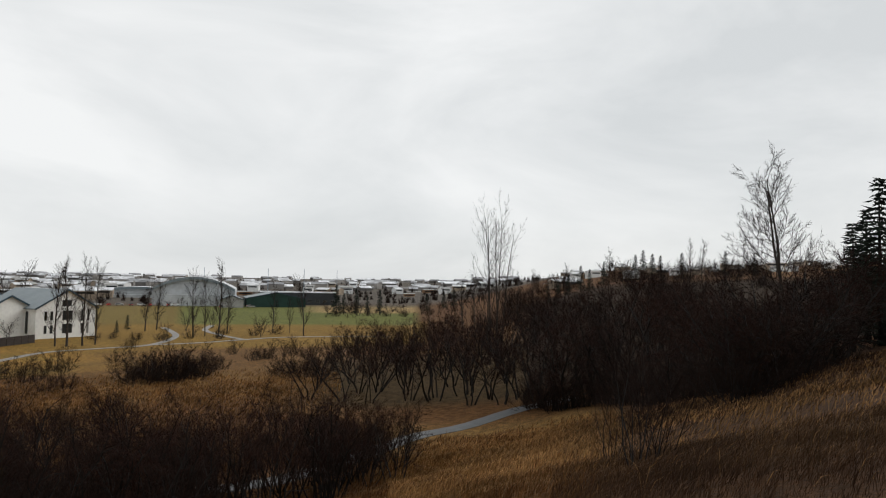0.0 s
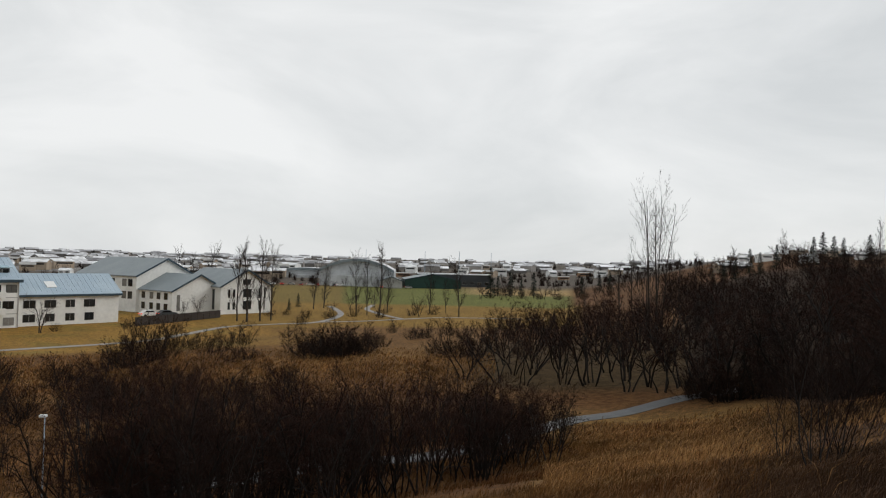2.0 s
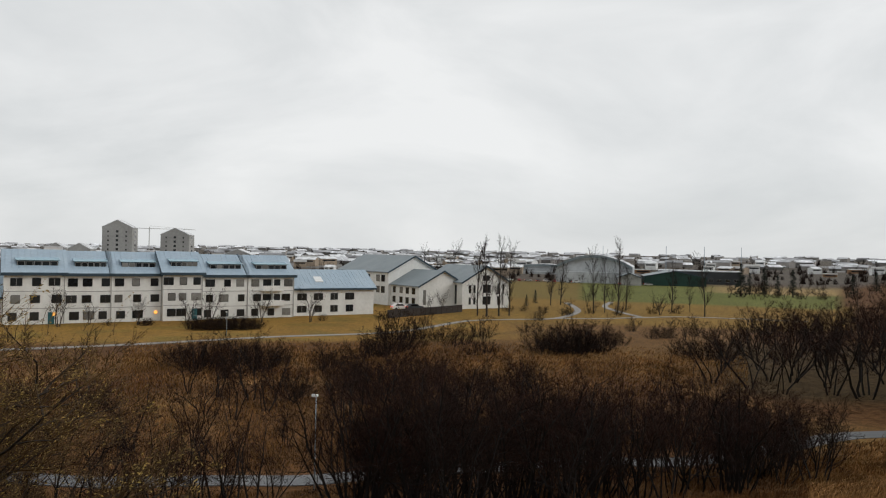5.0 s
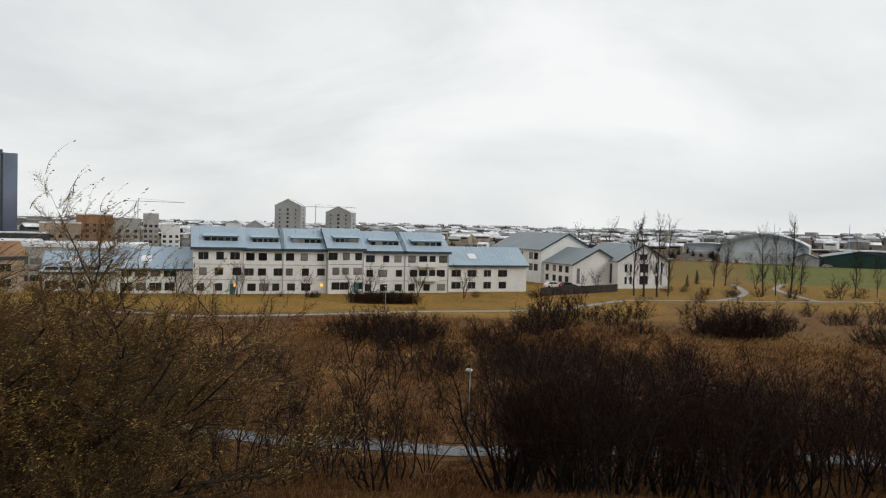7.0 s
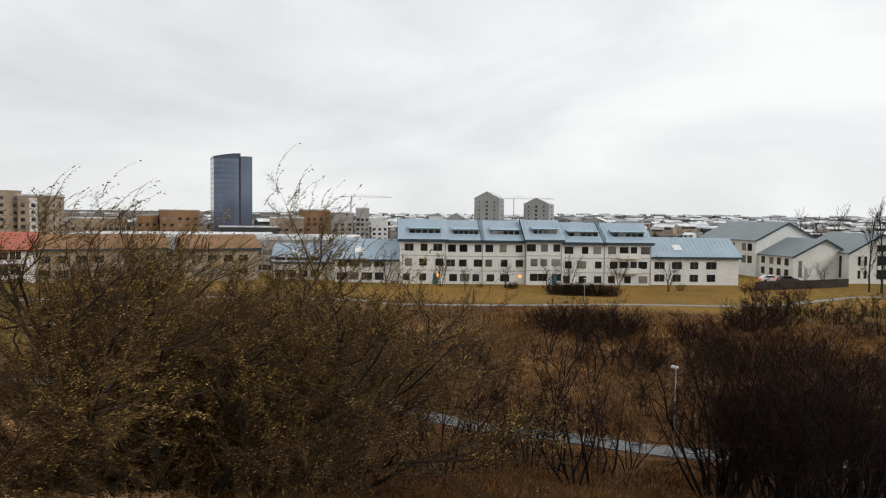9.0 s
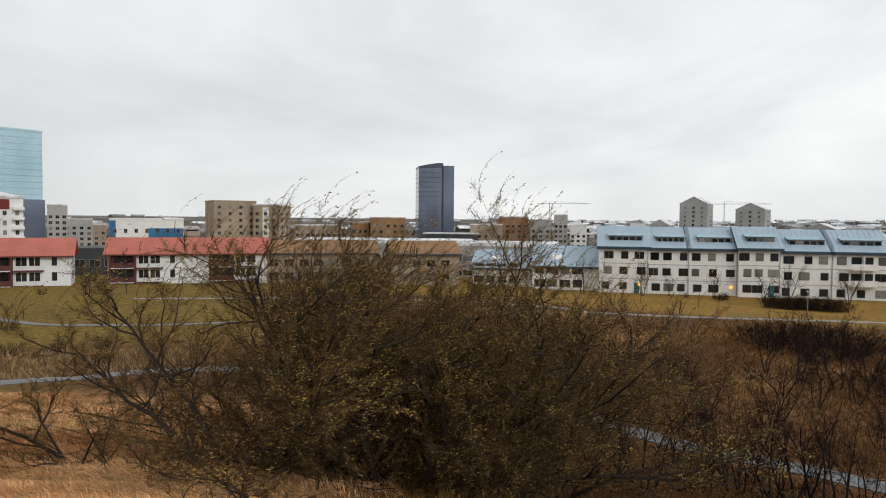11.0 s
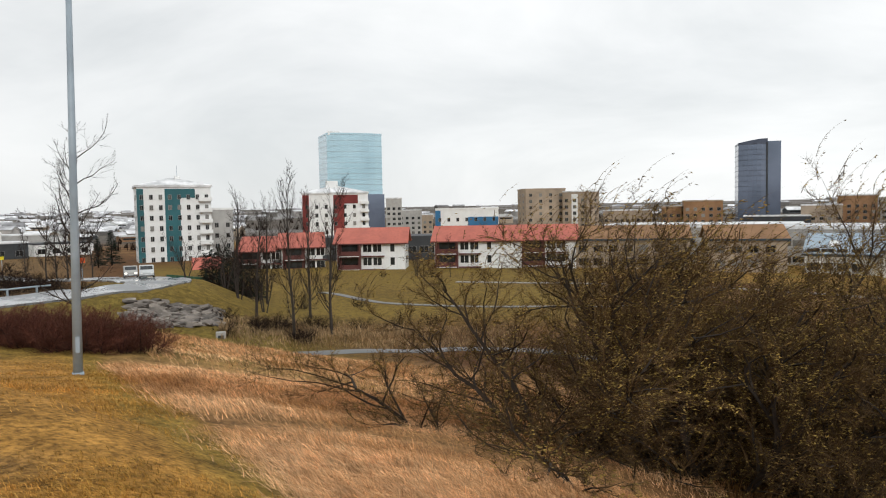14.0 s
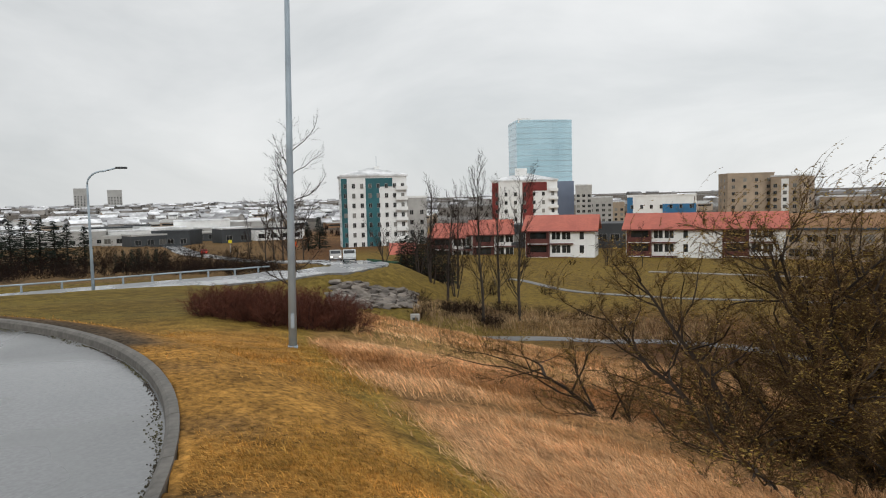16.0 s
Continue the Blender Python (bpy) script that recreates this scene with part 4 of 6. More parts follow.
# sports hall with an arched roof, and low halls by the pitch
def arched_hall(az, d, w, dep, rise, wallh, base, label):
    p = P(az, d)
    h = thing("sports_hall", pose(p.x, p.y, base, 0, 0, az - 4), label, "building")
    top = [(-w / 2 + w * k / 24, wallh + rise * (1 - (2 * k / 24 - 1) ** 2)) for k in range(25)]
    part("wall", prism([(-w / 2, -2), *top, (w / 2, -2)], 0, dep, "y"), M_HALL, h)
    part("roof", prism([*top, *[(x, z + 1.0) for x, z in reversed(top)]], -2, dep + 1, "y"), M_SNOW, h, "pale arched metal roof")
    part("roof_edge", prism([*[(x, z - 0.5) for x, z in top], *[(x, z + 1.1) for x, z in reversed(top)]], -2.4, -2.0, "y"), M_GREYROOF, h, "grey arched roof edge")
    part("low_front", box(-w * 0.36, w * 0.4, -8, 0, -2, wallh * 0.7), M_HALL, h)


arched_hall(19.4, 420, 44, 70, 6.5, 8.0, -12.6, "grey sports hall with a pale arched roof")
arched_hall(23.4, 540, 58, 50, 3.6, 3.0, -12.0, "low white hall with a snowy arched roof")
plain_house(13.2, 400, 18, 32, 40, 4.4, 3.2, "y", M_GREENWALL, M_GREYROOF, "low dark green hall with a grey roof", "halls by the pitch", [], base=-12.6, over=0.4, name="hall")
hs = block(11.5, 440, 14, 46, 20, 7.0, -12.4, [M_DARKWALL], "low dark stand with a white roof", "halls by the pitch", 10, 1, win=(2.5, 1.6), top=M_SNOW, side=False, name="hall")
plain_house(16.6, 390, 18, 12, 30, 3.6, 2.2, "y", M_GREYWALL, M_GREYROOF, "low grey hall beside the pitch", "halls by the pitch", [], base=-12.5, name="hall")


# ---- trees ----
def rot_about(d, axis, ang):
    c, s = math.cos(ang), math.sin(ang)
    return d * c + np.cross(axis, d) * s + axis * np.dot(axis, d) * (1 - c)


def unit(v):
    return v / (np.linalg.norm(v) + 1e-9)


def grow(rng, limbs, twigs, p, d, length, r, level, spec):
    """One limb and, from it, its side limbs; the last level becomes twigs."""
    n = spec["steps"][level]
    lift, wob = spec["lift"][level], spec["wobble"][level]
    last = level == len(spec["steps"]) - 1
    pts, dirs = [p], [d]
    for k in range(n):
        d = unit(d + np.array([rng.gauss(0, wob), rng.gauss(0, wob), rng.gauss(0, wob) + lift]) + np.array(spec.get("wind", (0, 0, 0))) * (0.5 if last else 0.1))
        p = p + d * length / n
        pts.append(p)
        dirs.append(d)
    for k in range(n):
        a, b = r * (1 - k / n * 0.75), r * (1 - (k + 1) / n * 0.75)
        if last:
            twigs.append((*pts[k], *pts[k + 1], r * (1 - k / n), 0 if k == n - 1 else r * (1 - (k + 1) / n)))
        else:
            limbs.append((*pts[k], *pts[k + 1], a, b))
    if last:
        return
    kids = spec["kids"][level]
    for c in range(kids):
        t = spec["from"][level] + (1 - spec["from"][level]) * (c + rng.random()) / kids
        i = min(int(t * n), n - 1)
        f = t * n - i
        q = pts[i] * (1 - f) + pts[i + 1] * f
        axis = unit(np.cross(dirs[i], np.array([rng.gauss(0, 1), rng.gauss(0, 1), rng.gauss(0, 1)])))
        nd = rot_about(dirs[i], axis, radians(rng.uniform(*spec["angle"][level])))
        grow(rng, limbs, twigs, q, unit(nd), length * spec["ratio"][level] * rng.uniform(0.7, 1.2) * (1 - 0.45 * t), max(r * spec["thin"][level] * (1 - 0.4 * t), spec["least"]), level + 1, spec)


def tree_meshes(seed, spec):
    rng = random.Random(seed)
    limbs, twigs = [], []
    for k in range(spec["stems"]):
        a = 2 * math.pi * (k + rng.random() * 0.7) / spec["stems"]
        lean = radians(rng.uniform(*spec["lean"]))
        d = np.array([math.cos(a) * math.sin(lean), math.sin(a) * math.sin(lean), math.cos(lean)])
        base = np.array([math.cos(a), math.sin(a), 0]) * spec["spread"] * rng.random()
        base[2] = -0.3
        grow(rng, limbs, twigs, base, d, spec["height"] * rng.uniform(0.8, 1.05), spec["radius"] * rng.uniform(0.7, 1.1), 0, spec)
    return limbs, twigs


BIRCH = dict(stems=5, lean=(4, 30), spread=0.5, height=4.7, radius=0.07, steps=(6, 4, 2, 1), lift=(0.07, 0.08, 0.08, 0.0), wobble=(0.15, 0.2, 0.2, 0),
             kids=(8, 6, 15), ratio=(0.5, 0.5, 0.75), thin=(0.4, 0.42, 0.5), angle=((24, 60), (25, 60), (18, 60)), least=0.0046)
BIRCH["from"] = (0.25, 0.15, 0.05)
WOOD = dict(BIRCH, stems=3, lean=(4, 28), height=5.3, radius=0.095, steps=(7, 4, 2, 1), wobble=(0.19, 0.22, 0.2, 0), kids=(9, 6, 14), ratio=(0.5, 0.5, 0.8), least=0.0075)
WOOD["from"] = (0.34, 0.15, 0.05)
SHRUB = dict(BIRCH, stems=13, lean=(6, 56), spread=0.9, height=2.4, radius=0.032, steps=(4, 3, 1), lift=(0.05, 0.05, 0), wobble=(0.13, 0.17, 0), kids=(9, 20), ratio=(0.5, 0.65), thin=(0.4, 0.5), angle=((20, 50), (20, 60)), least=0.006)
SHRUB["from"] = (0.1, 0.05)
HEDGE = dict(SHRUB, stems=24, height=1.8, radius=0.022, kids=(11, 26), lean=(4, 58), least=0.0042)
SAPLING = dict(SHRUB, stems=7, lean=(4, 22), spread=0.35, height=3.6, radius=0.024, kids=(11, 9), least=0.003)
POPLAR = dict(stems=1, lean=(0, 3), spread=0.1, height=11, radius=0.14, steps=(9, 5, 2, 1), lift=(0.05, 0.24, 0.22, 0.1), wobble=(0.035, 0.09, 0.12, 0),
              kids=(30, 8, 9), ratio=(0.34, 0.42, 0.62), thin=(0.27, 0.45, 0.5), angle=((28, 56), (20, 45), (18, 45)), least=0.008)
POPLAR["from"] = (0.14, 0.15, 0.1)
SPIRE = dict(POPLAR, stems=5, lean=(1, 6), spread=0.8, height=13, radius=0.09, kids=(15, 6, 7), least=0.007, thin=(0.3, 0.45, 0.5))
ROUND = dict(stems=3, lean=(8, 26), spread=0.3, height=6.5, radius=0.11, steps=(6, 5, 3, 1), lift=(0.04, 0.08, 0.08, 0), wobble=(0.1, 0.15, 0.16, 0),
             kids=(10, 7, 10), ratio=(0.55, 0.5, 0.5), thin=(0.42, 0.45, 0.5), angle=((25, 55), (25, 55), (25, 55)), least=0.0075)
ROUND["from"] = (0.2, 0.2, 0.1)
ASPEN = dict(ROUND, stems=2, lean=(1, 7), height=8.0, radius=0.1, kids=(20, 9, 12), ratio=(0.36, 0.45, 0.55), angle=((28, 58), (25, 50), (20, 50)), lift=(0.03, 0.12, 0.12, 0.05), thin=(0.24, 0.42, 0.5), wobble=(0.045, 0.1, 0.14, 0))
ASPEN["from"] = (0.25, 0.2, 0.1)
LONE = dict(ROUND, stems=1, lean=(0, 4), height=8.6, radius=0.14, kids=(24, 9, 10), ratio=(0.42, 0.45, 0.5), angle=((32, 64), (25, 55), (25, 55)), lift=(0.03, 0.12, 0.11, 0.05), thin=(0.34, 0.42, 0.5), least=0.005)
LONE["from"] = (0.13, 0.2, 0.1)
WILLOWS = dict(stems=9, lean=(10, 66), spread=1.1, height=5.4, radius=0.085, steps=(8, 5, 3, 1), lift=(0.06, 0.08, 0.12, 0.1), wobble=(0.17, 0.22, 0.18, 0.1),
               kids=(14, 9, 34), ratio=(0.55, 0.48, 0.55), thin=(0.44, 0.4, 0.42), angle=((25, 65), (25, 60), (18, 55)), least=0.0036, wind=(0.05, 0.28, 0.0))
WILLOWS["from"] = (0.06, 0.08, 0.05)


def tree(name, label, category, group, seed, spec, bark, twig, leaves=0, leaf_mat=None, leaf_size=0.08, shoots=0):
    limbs, twigs = tree_meshes(seed, spec)
    spray = []
    if shoots:
        sr = random.Random(seed + 5)
        tops = sorted(twigs, key=lambda t: -t[5] - 0.12 * math.hypot(t[3], t[4]))[:len(twigs) // 7]
        for t in sr.sample(tops, shoots):
            p, d, l = np.array(t[3:6]), unit(np.array([0.0, 0.25, 1.0]) + np.array([sr.gauss(0, 0.2), sr.gauss(0, 0.2), 0])), sr.uniform(0.12, 0.3)
            for k in range(4):
                q = p + d * l
                spray.append((*p, *q, 0.007 - 0.0016 * k, 0.0054 - 0.0016 * k if k < 3 else 0))
                p, d = q, unit(d + np.array([0.04, 0.3, -0.02]))
        twigs = twigs + spray
    root = thing(name, Matrix(), label, category, group)
    stout = [l for l in limbs if l[6] > 0.014]
    wood = link("trunk", bars_mesh(stout, "trunk", 5 if spec["radius"] > 0.1 else 3), bark, root)
    tagged(wood, kind="stuff")
    link("crown", sliver_mesh([l for l in limbs if l[6] <= 0.014] + twigs, "crown"), twig, root)
    if leaves:
        rng = random.Random(seed + 9)
        verts, faces = [], []
        for k in range(leaves + 10 * len(spray) // 4):
            t = rng.choice(twigs) if k < leaves else rng.choice(spray)
            f = rng.random()
            c = Vector((t[0] + (t[3] - t[0]) * f, t[1] + (t[4] - t[1]) * f, t[2] + (t[5] - t[2]) * f))
            d = Vector((0.15 + rng.gauss(0, 0.45), 0.9 + rng.gauss(0, 0.45), rng.gauss(0.15, 0.45))).normalized()
            s = d.cross(Vector((rng.gauss(0, 1), rng.gauss(0, 1), rng.gauss(0, 1)))).normalized()
            l, w = leaf_size * rng.uniform(0.6, 1.3), leaf_size * rng.uniform(0.14, 0.24)
            up = d.cross(s) * w * 0.5
            o = len(verts)
            verts += [c, c + d * l * 0.5 + s * w + up, c + d * l, c + d * l * 0.5 - s * w + up]
            faces += [(o, o + 1, o + 2), (o, o + 2, o + 3)]
        me = bpy.data.meshes.new("leaves")
        me.from_pydata(verts, [], faces)
        tagged(link("leaves", me, leaf_mat, root), "withered yellow-brown leaves")
    return root


def conifer(seed, height, spread, label, group):
    rng = random.Random(seed)
    root = thing("conifer", Matrix(), label, "tree", group)
    link("trunk", bars_mesh([(0, 0, -0.4, 0, 0, height * 0.5, 0.2, 0.11), (0, 0, height * 0.5, 0, 0, height * 0.98, 0.11, 0.02)], "trunk", 6), M_BARK, root)
    sprays, limbs = [], []
    z = height * 0.1
    while z < height * 0.99:
        f = z / height
        reach = spread * (1 - f) ** 0.85 * rng.uniform(0.75, 1.15) + 0.1
        for k in range(6):
            a = rng.uniform(0, 2 * math.pi)
            tip = np.array([math.cos(a) * reach, math.sin(a) * reach, z - reach * 0.18 + rng.gauss(0, 0.1)])
            base = np.array([0, 0, z])
            limbs.append((*base, *tip, 0.035, 0.01))
            m = max(4, int(reach * 7))
            for q in range(m):
                t = (q + rng.random()) / m
                c = base + (tip - base) * t
                l = 0.32 + 0.28 * (1 - f)
                e = c + np.array([math.cos(a) * 0.6 + rng.gauss(0, 0.7), math.sin(a) * 0.6 + rng.gauss(0, 0.7), rng.gauss(-0.1, 0.35)]) * l
                sprays.append((*c, *e, 0.075, 0))
        z += 0.26 + 0.2 * (1 - f)
    link("branchwork", bars_mesh(limbs, "branchwork", 3), M_BARK, root)
    link("needles", bars_mesh(sprays, "needles", 3), M_NEEDLE, root)
    return root


def settle(ob, az, d, scale=1.0, turn=0.0, lift=0.0, copy=True, tall=1.0):
    p = on_land(az, d, lift)
    m = pose(p.x, p.y, p.z, 0, 0, turn)
    o = copy_thing(ob, m) if copy else ob
    o.matrix_basis = m @ Matrix.Diagonal((scale, scale, scale * tall, 1))
    return o


rng = random.Random(11)
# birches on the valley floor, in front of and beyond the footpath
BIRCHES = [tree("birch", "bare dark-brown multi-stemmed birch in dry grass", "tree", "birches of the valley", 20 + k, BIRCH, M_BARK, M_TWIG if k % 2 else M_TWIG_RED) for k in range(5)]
first = set()


def use(pool, k, az, d, scale=1.0, tall=1.0, turned=None):
    """The first use of a pattern tree moves it; later ones copy it."""
    o = pool[k % len(pool)]
    turn = rng.uniform(0, 360) if turned is None else turned
    if o.name in first:
        return settle(o, az, d, scale, turn, tall=tall)
    first.add(o.name)
    return settle(o, az, d, scale, turn, copy=False, tall=tall)


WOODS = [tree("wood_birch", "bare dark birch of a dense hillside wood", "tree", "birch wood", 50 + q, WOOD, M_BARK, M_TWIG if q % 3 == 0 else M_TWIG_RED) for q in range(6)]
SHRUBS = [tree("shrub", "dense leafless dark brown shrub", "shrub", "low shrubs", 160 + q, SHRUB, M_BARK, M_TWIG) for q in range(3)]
k = 0
for az, d, sc in ((33, 27, 1.25), (30.5, 29, 0.95), (36.5, 30, 0.9), (27, 30, 1.0), (24, 31.5, 1.0), (21, 32, 1.05), (18, 33, 1.0), (15.5, 35, 1.05), (12.5, 36, 1.1), (10.5, 38, 1.0), (8.2, 40, 0.95),
                  (28.5, 25.5, 0.8), (24.8, 27, 0.85), (20.5, 28, 0.9), (16.5, 29.5, 0.8), (13, 31, 0.75), (37.6, 27, 0.75), (47.5, 28.5, 0.95), (50.5, 27, 0.7), (53, 28.5, 0.85), (56, 26.5, 0.7), (60.5, 23.5, 0.95), (63.5, 26, 0.9),
                  (66, 24, 0.85), (69, 26, 0.8), (58, 30.5, 0.6), (45, 30, 0.55), (5.5, 42.5, 0.55), (3.0, 45, 0.45), (31, 40, 0.75), (36, 41, 0.7), (26, 42, 0.8), (21, 43, 0.8), (16, 45.5, 0.85), (12, 47, 0.85), (40, 40, 0.6), (44, 41, 0.55)):
    use(BIRCHES, k, az, d, sc * rng.uniform(0.92, 1.08))
    k += 1
for az, d, sc in ((49.2, 23.5, 0.85), (53.6, 32, 0.8), (51, 42, 0.8)):
    use(BIRCHES, k, az, d, sc)
    k += 1
for _ in range(46):
    az = 8 + 31.5 * rng.random() ** 1.1
    use(BIRCHES, k, az, float(np.interp(az, [8, 14, 20, 30, 41], [37, 30, 26, 24, 25])) + rng.uniform(-4, 7.5), rng.uniform(0.7, 1.1))
    k += 1
for az, d, sc in ((50.5, 62, 0.8), (48.5, 64, 0.85), (46.4, 60, 0.9), (44.8, 63, 0.6), (52.5, 66, 0.5), (36, 70, 0.8), (34.3, 74, 0.75), (37.5, 68, 0.7), (30.3, 80, 0.7), (31.6, 84, 0.5), (22.3, 74, 0.85), (20.6, 75, 0.95), (19.2, 78, 0.8), (23.6, 78, 0.75), (28.5, 72, 0.5),
                  (17.8, 84, 0.6), (12.4, 78, 0.6), (10.5, 76, 0.6), (14.5, 96, 0.5), (39, 58, 0.8), (41, 60, 0.65), (33, 58, 0.8), (29, 56, 0.75), (25, 57, 0.8), (37, 54, 0.9), (43.6, 54, 0.6), (58, 52, 0.55), (62, 56, 0.6), (66, 50, 0.7), (71, 58, 0.7)):
    d = d * (1.14 if d > 59 else 1.0)
    use(SHRUBS, k, az + 0.4, d - 1.5, sc * rng.uniform(1.3, 1.7), 1.0)
    use(SHRUBS, k + 1, az - 0.6, d + 1.0, sc * rng.uniform(1.2, 1.6), 1.0)
    use(WOODS, k, az, d, sc * 0.85 * rng.uniform(0.92, 1.08))
    k += 1

for _ in range(18):
    az = rng.uniform(3, 9.5)
    use(BIRCHES, k, az, float(np.interp(az, [3, 6, 9.5], [41, 38.5, 34.5])) + rng.uniform(-4.5, 3), rng.uniform(0.55, 0.85))
    k += 1
for az, d, sc in ((45.6, 50, 0.75), (46.8, 54, 0.85), (48.0, 48, 0.8), (49.2, 55, 0.85), (50.3, 50, 0.8), (51.4, 57, 0.8), (44.8, 57, 0.7), (55.5, 42, 0.7), (57.5, 36, 0.75), (36.0, 48, 0.75), (33.4, 50, 0.8), (30, 47, 0.75), (39.5, 47, 0.7)):
    use(WOODS, k, az, d, sc * rng.uniform(0.85, 1.0))
    k += 1

for az, d, sc in ((22.6, 88, 0.7), (21.6, 90, 0.8), (20.6, 87, 0.85), (19.6, 90, 0.8), (18.6, 88, 0.7), (36.2, 100, 0.65), (35.2, 98, 0.8), (34.1, 101, 0.8), (33.0, 99, 0.75), (32.1, 102, 0.65), (28.6, 104, 0.7), (27.8, 102, 0.6),
                  (13.6, 112, 0.6), (11.6, 118, 0.65), (10.2, 110, 0.6), (24.6, 118, 0.5), (16.2, 128, 0.55), (23.4, 150, 0.6), (21.2, 172, 0.65), (19.4, 174, 0.6), (17.2, 172, 0.7), (14.6, 182, 0.7), (12.9, 186, 0.6)):
    use(WOODS, k, az, d, sc * rng.uniform(0.9, 1.1))
    use(SHRUBS, k, az + 0.3, d - 1.5, sc * rng.uniform(1.1, 1.5))
    k += 1

# the dark birch wood on the hillside
EDGE = curve_of([(-45, 52), (-36, 53), (-32, 50), (-29, 40), (-26.4, 32), (-22.6, 31), (-18, 44), (-14.4, 53), (-7, 57.5), (-1, 62), (4, 65), (11, 67), (14, 72)])
count = 0
for row in range(7):
    depth = row * (4.2 + row * 0.6)
    az = -44 + rng.random() * 2
    while az < 12.5 - row * 0.9:
        d = float(EDGE(az)) + depth + rng.uniform(0.3, 3.2)
        grows = 1.25 + 0.1 * float(smooth(-2, -12, az)) - 0.3 * float(smooth(2, 12, az)) - 0.2 * float(smooth(-20, -26, az))
        use(WOODS, count, az + rng.uniform(-0.5, 0.5), d, grows * rng.uniform(0.85, 1.12))
        count += 1
        az += math.degrees(2.6 / d) * rng.uniform(0.75, 1.3) * (1 + 0.08 * row)

for q in range(70):
    az = -29 + 22 * (q + rng.random()) / 70
    use(SHRUBS if q % 2 else WOODS, q // 2, az, float(EDGE(az)) + rng.uniform(-0.6, 3.5), rng.uniform(0.7, 1.15) if q % 2 else rng.uniform(0.55, 0.85))

for q in range(26):
    use(WOODS, q, rng.uniform(-5, 9.5), rng.uniform(270, 330), rng.uniform(0.8, 1.3))
for q in range(12):
    use(WOODS, q, rng.uniform(11, 28), rng.uniform(385, 400), rng.uniform(0.7, 1.1))

for q in range(36):
    use(SHRUBS, q, rng.uniform(-31, -5), rng.uniform(105, 245), rng.uniform(1.7, 2.6), 1.1)

# conifers
SPRUCES = [conifer(70 + q, 10.5, 2.3, "dark green spruce in the hillside wood", "conifers") for q in range(3)]
for q, (az, d, sc) in enumerate(((-30.4, 52, 0.8), (-32.0, 54, 1.05), (-33.6, 51, 1.0), (-35.5, 50, 1.05), (-31.2, 60, 0.95), (-37.5, 49, 1.1), (8.5, 300, 1.25), (7.9, 310, 0.9), (6.9, 312, 1.1), (6.0, 310, 0.8), (5.0, 308, 1.05), (-1.0, 330, 0.9), (-0.2, 330, 0.8), (1.2, 320, 0.8),
                                 (-10.2, 170, 0.5), (-11.2, 175, 0.62), (-11.9, 172, 0.5), (-13.0, 180, 0.6), (-15.4, 190, 0.7), (-16.0, 188, 0.8), (-16.7, 192, 0.7), (-17.3, 190, 0.65), (-9.4, 165, 0.45), (-18.9, 195, 0.7), (-8.6, 160, 0.4),
                                 (24.0, 205, 0.4), (24.7, 192, 0.32), (126.3, 190, 0.9), (127.2, 180, 0.7), (115.9, 88, 0.45), (116.5, 90, 0.52), (117.1, 88, 0.55), (117.6, 91, 0.6), (118.2, 89, 0.6), (118.8, 92, 0.58), (119.3, 90, 0.5), (119.8, 93, 0.45), (138.0, 97, 0.26), (138.6, 99, 0.3), (139.2, 97, 0.28), (139.8, 98, 0.32), (140.3, 96, 0.3), (140.9, 98, 0.3), (141.4, 97, 0.24), (144.5, 120, 0.75), (146.2, 118, 0.85), (143.4, 124, 0.7), (145.3, 122, 0.8), (147.1, 121, 0.85), (148.8, 122, 0.8), (150.4, 121, 0.85), (148, 116, 0.8), (149.6, 118, 0.85), (151, 116, 0.9), (-22.0, 210, 0.7), (-24, 215, 0.6))):
    use(SPRUCES, q, az, d, sc * (1.3 if az > 112 else 1.0), 0.72 if az > 112 else 1.0)

# tall poplars
POPLARS = [tree("poplar", "tall bare slender poplar on the lawn", "tree", "poplars", 90 + q, POPLAR, M_GREYBARK, M_TWIG) for q in range(4)]
for q, (az, d, sc) in enumerate(((28.7, 158, 1.1), (27.9, 156, 1.3), (26.9, 158, 1.15), (26.1, 160, 1.2), (30.9, 215, 1.2), (31.8, 220, 1.1), (33, 230, 1.1), (34.6, 235, 1.0), (22.8, 200, 0.95), (22.0, 205, 1.0), (19.4, 178, 1.05), (18.5, 180, 1.05), (17.5, 176, 1.2), (16.9, 190, 0.9),
                                 (13.4, 190, 0.85), (12.1, 192, 0.7), (11.0, 180, 1.0), (-1.8, 150, 0.85), (-2.7, 152, 0.8), (0.9, 175, 0.7), (-7.3, 180, 0.6), (-20.3, 200, 0.8), (-19.5, 205, 0.7), (-13.4, 210, 0.7), (-25.5, 195, 0.7), (-9.9, 200, 0.6), (-6.2, 160, 0.62),
                                 (113.4, 54, 0.9), (110.4, 57, 0.82), (116.2, 66, 0.75), (111.9, 70, 0.8), (131.8, 140, 0.7), (130.6, 130, 0.8), (129.9, 142, 0.75), (129.2, 128, 0.8), (128.4, 120, 0.75), (127.6, 125, 0.7), (117.6, 80, 0.85), (115.2, 84, 0.8), (100.5, 118, 0.5))):
    use(POPLARS, q, az, d, sc * 1.32)
SPIRES = [tree("clustered_poplar", "tall bare poplar with several upright stems above the wood", "tree", "tall trees above the wood", 110 + q, SPIRE, M_GREYBARK, M_TWIG) for q in range(1)]
use(SPIRES, 0, -4.4, 88, 1.45)
ASPENS = [tree("aspen", "tall bare twin-stemmed tree rising from the wood", "tree", "", 118, ASPEN, M_GREYBARK, M_TWIG)]
use(ASPENS, 0, -26.2, 60, 2.0)
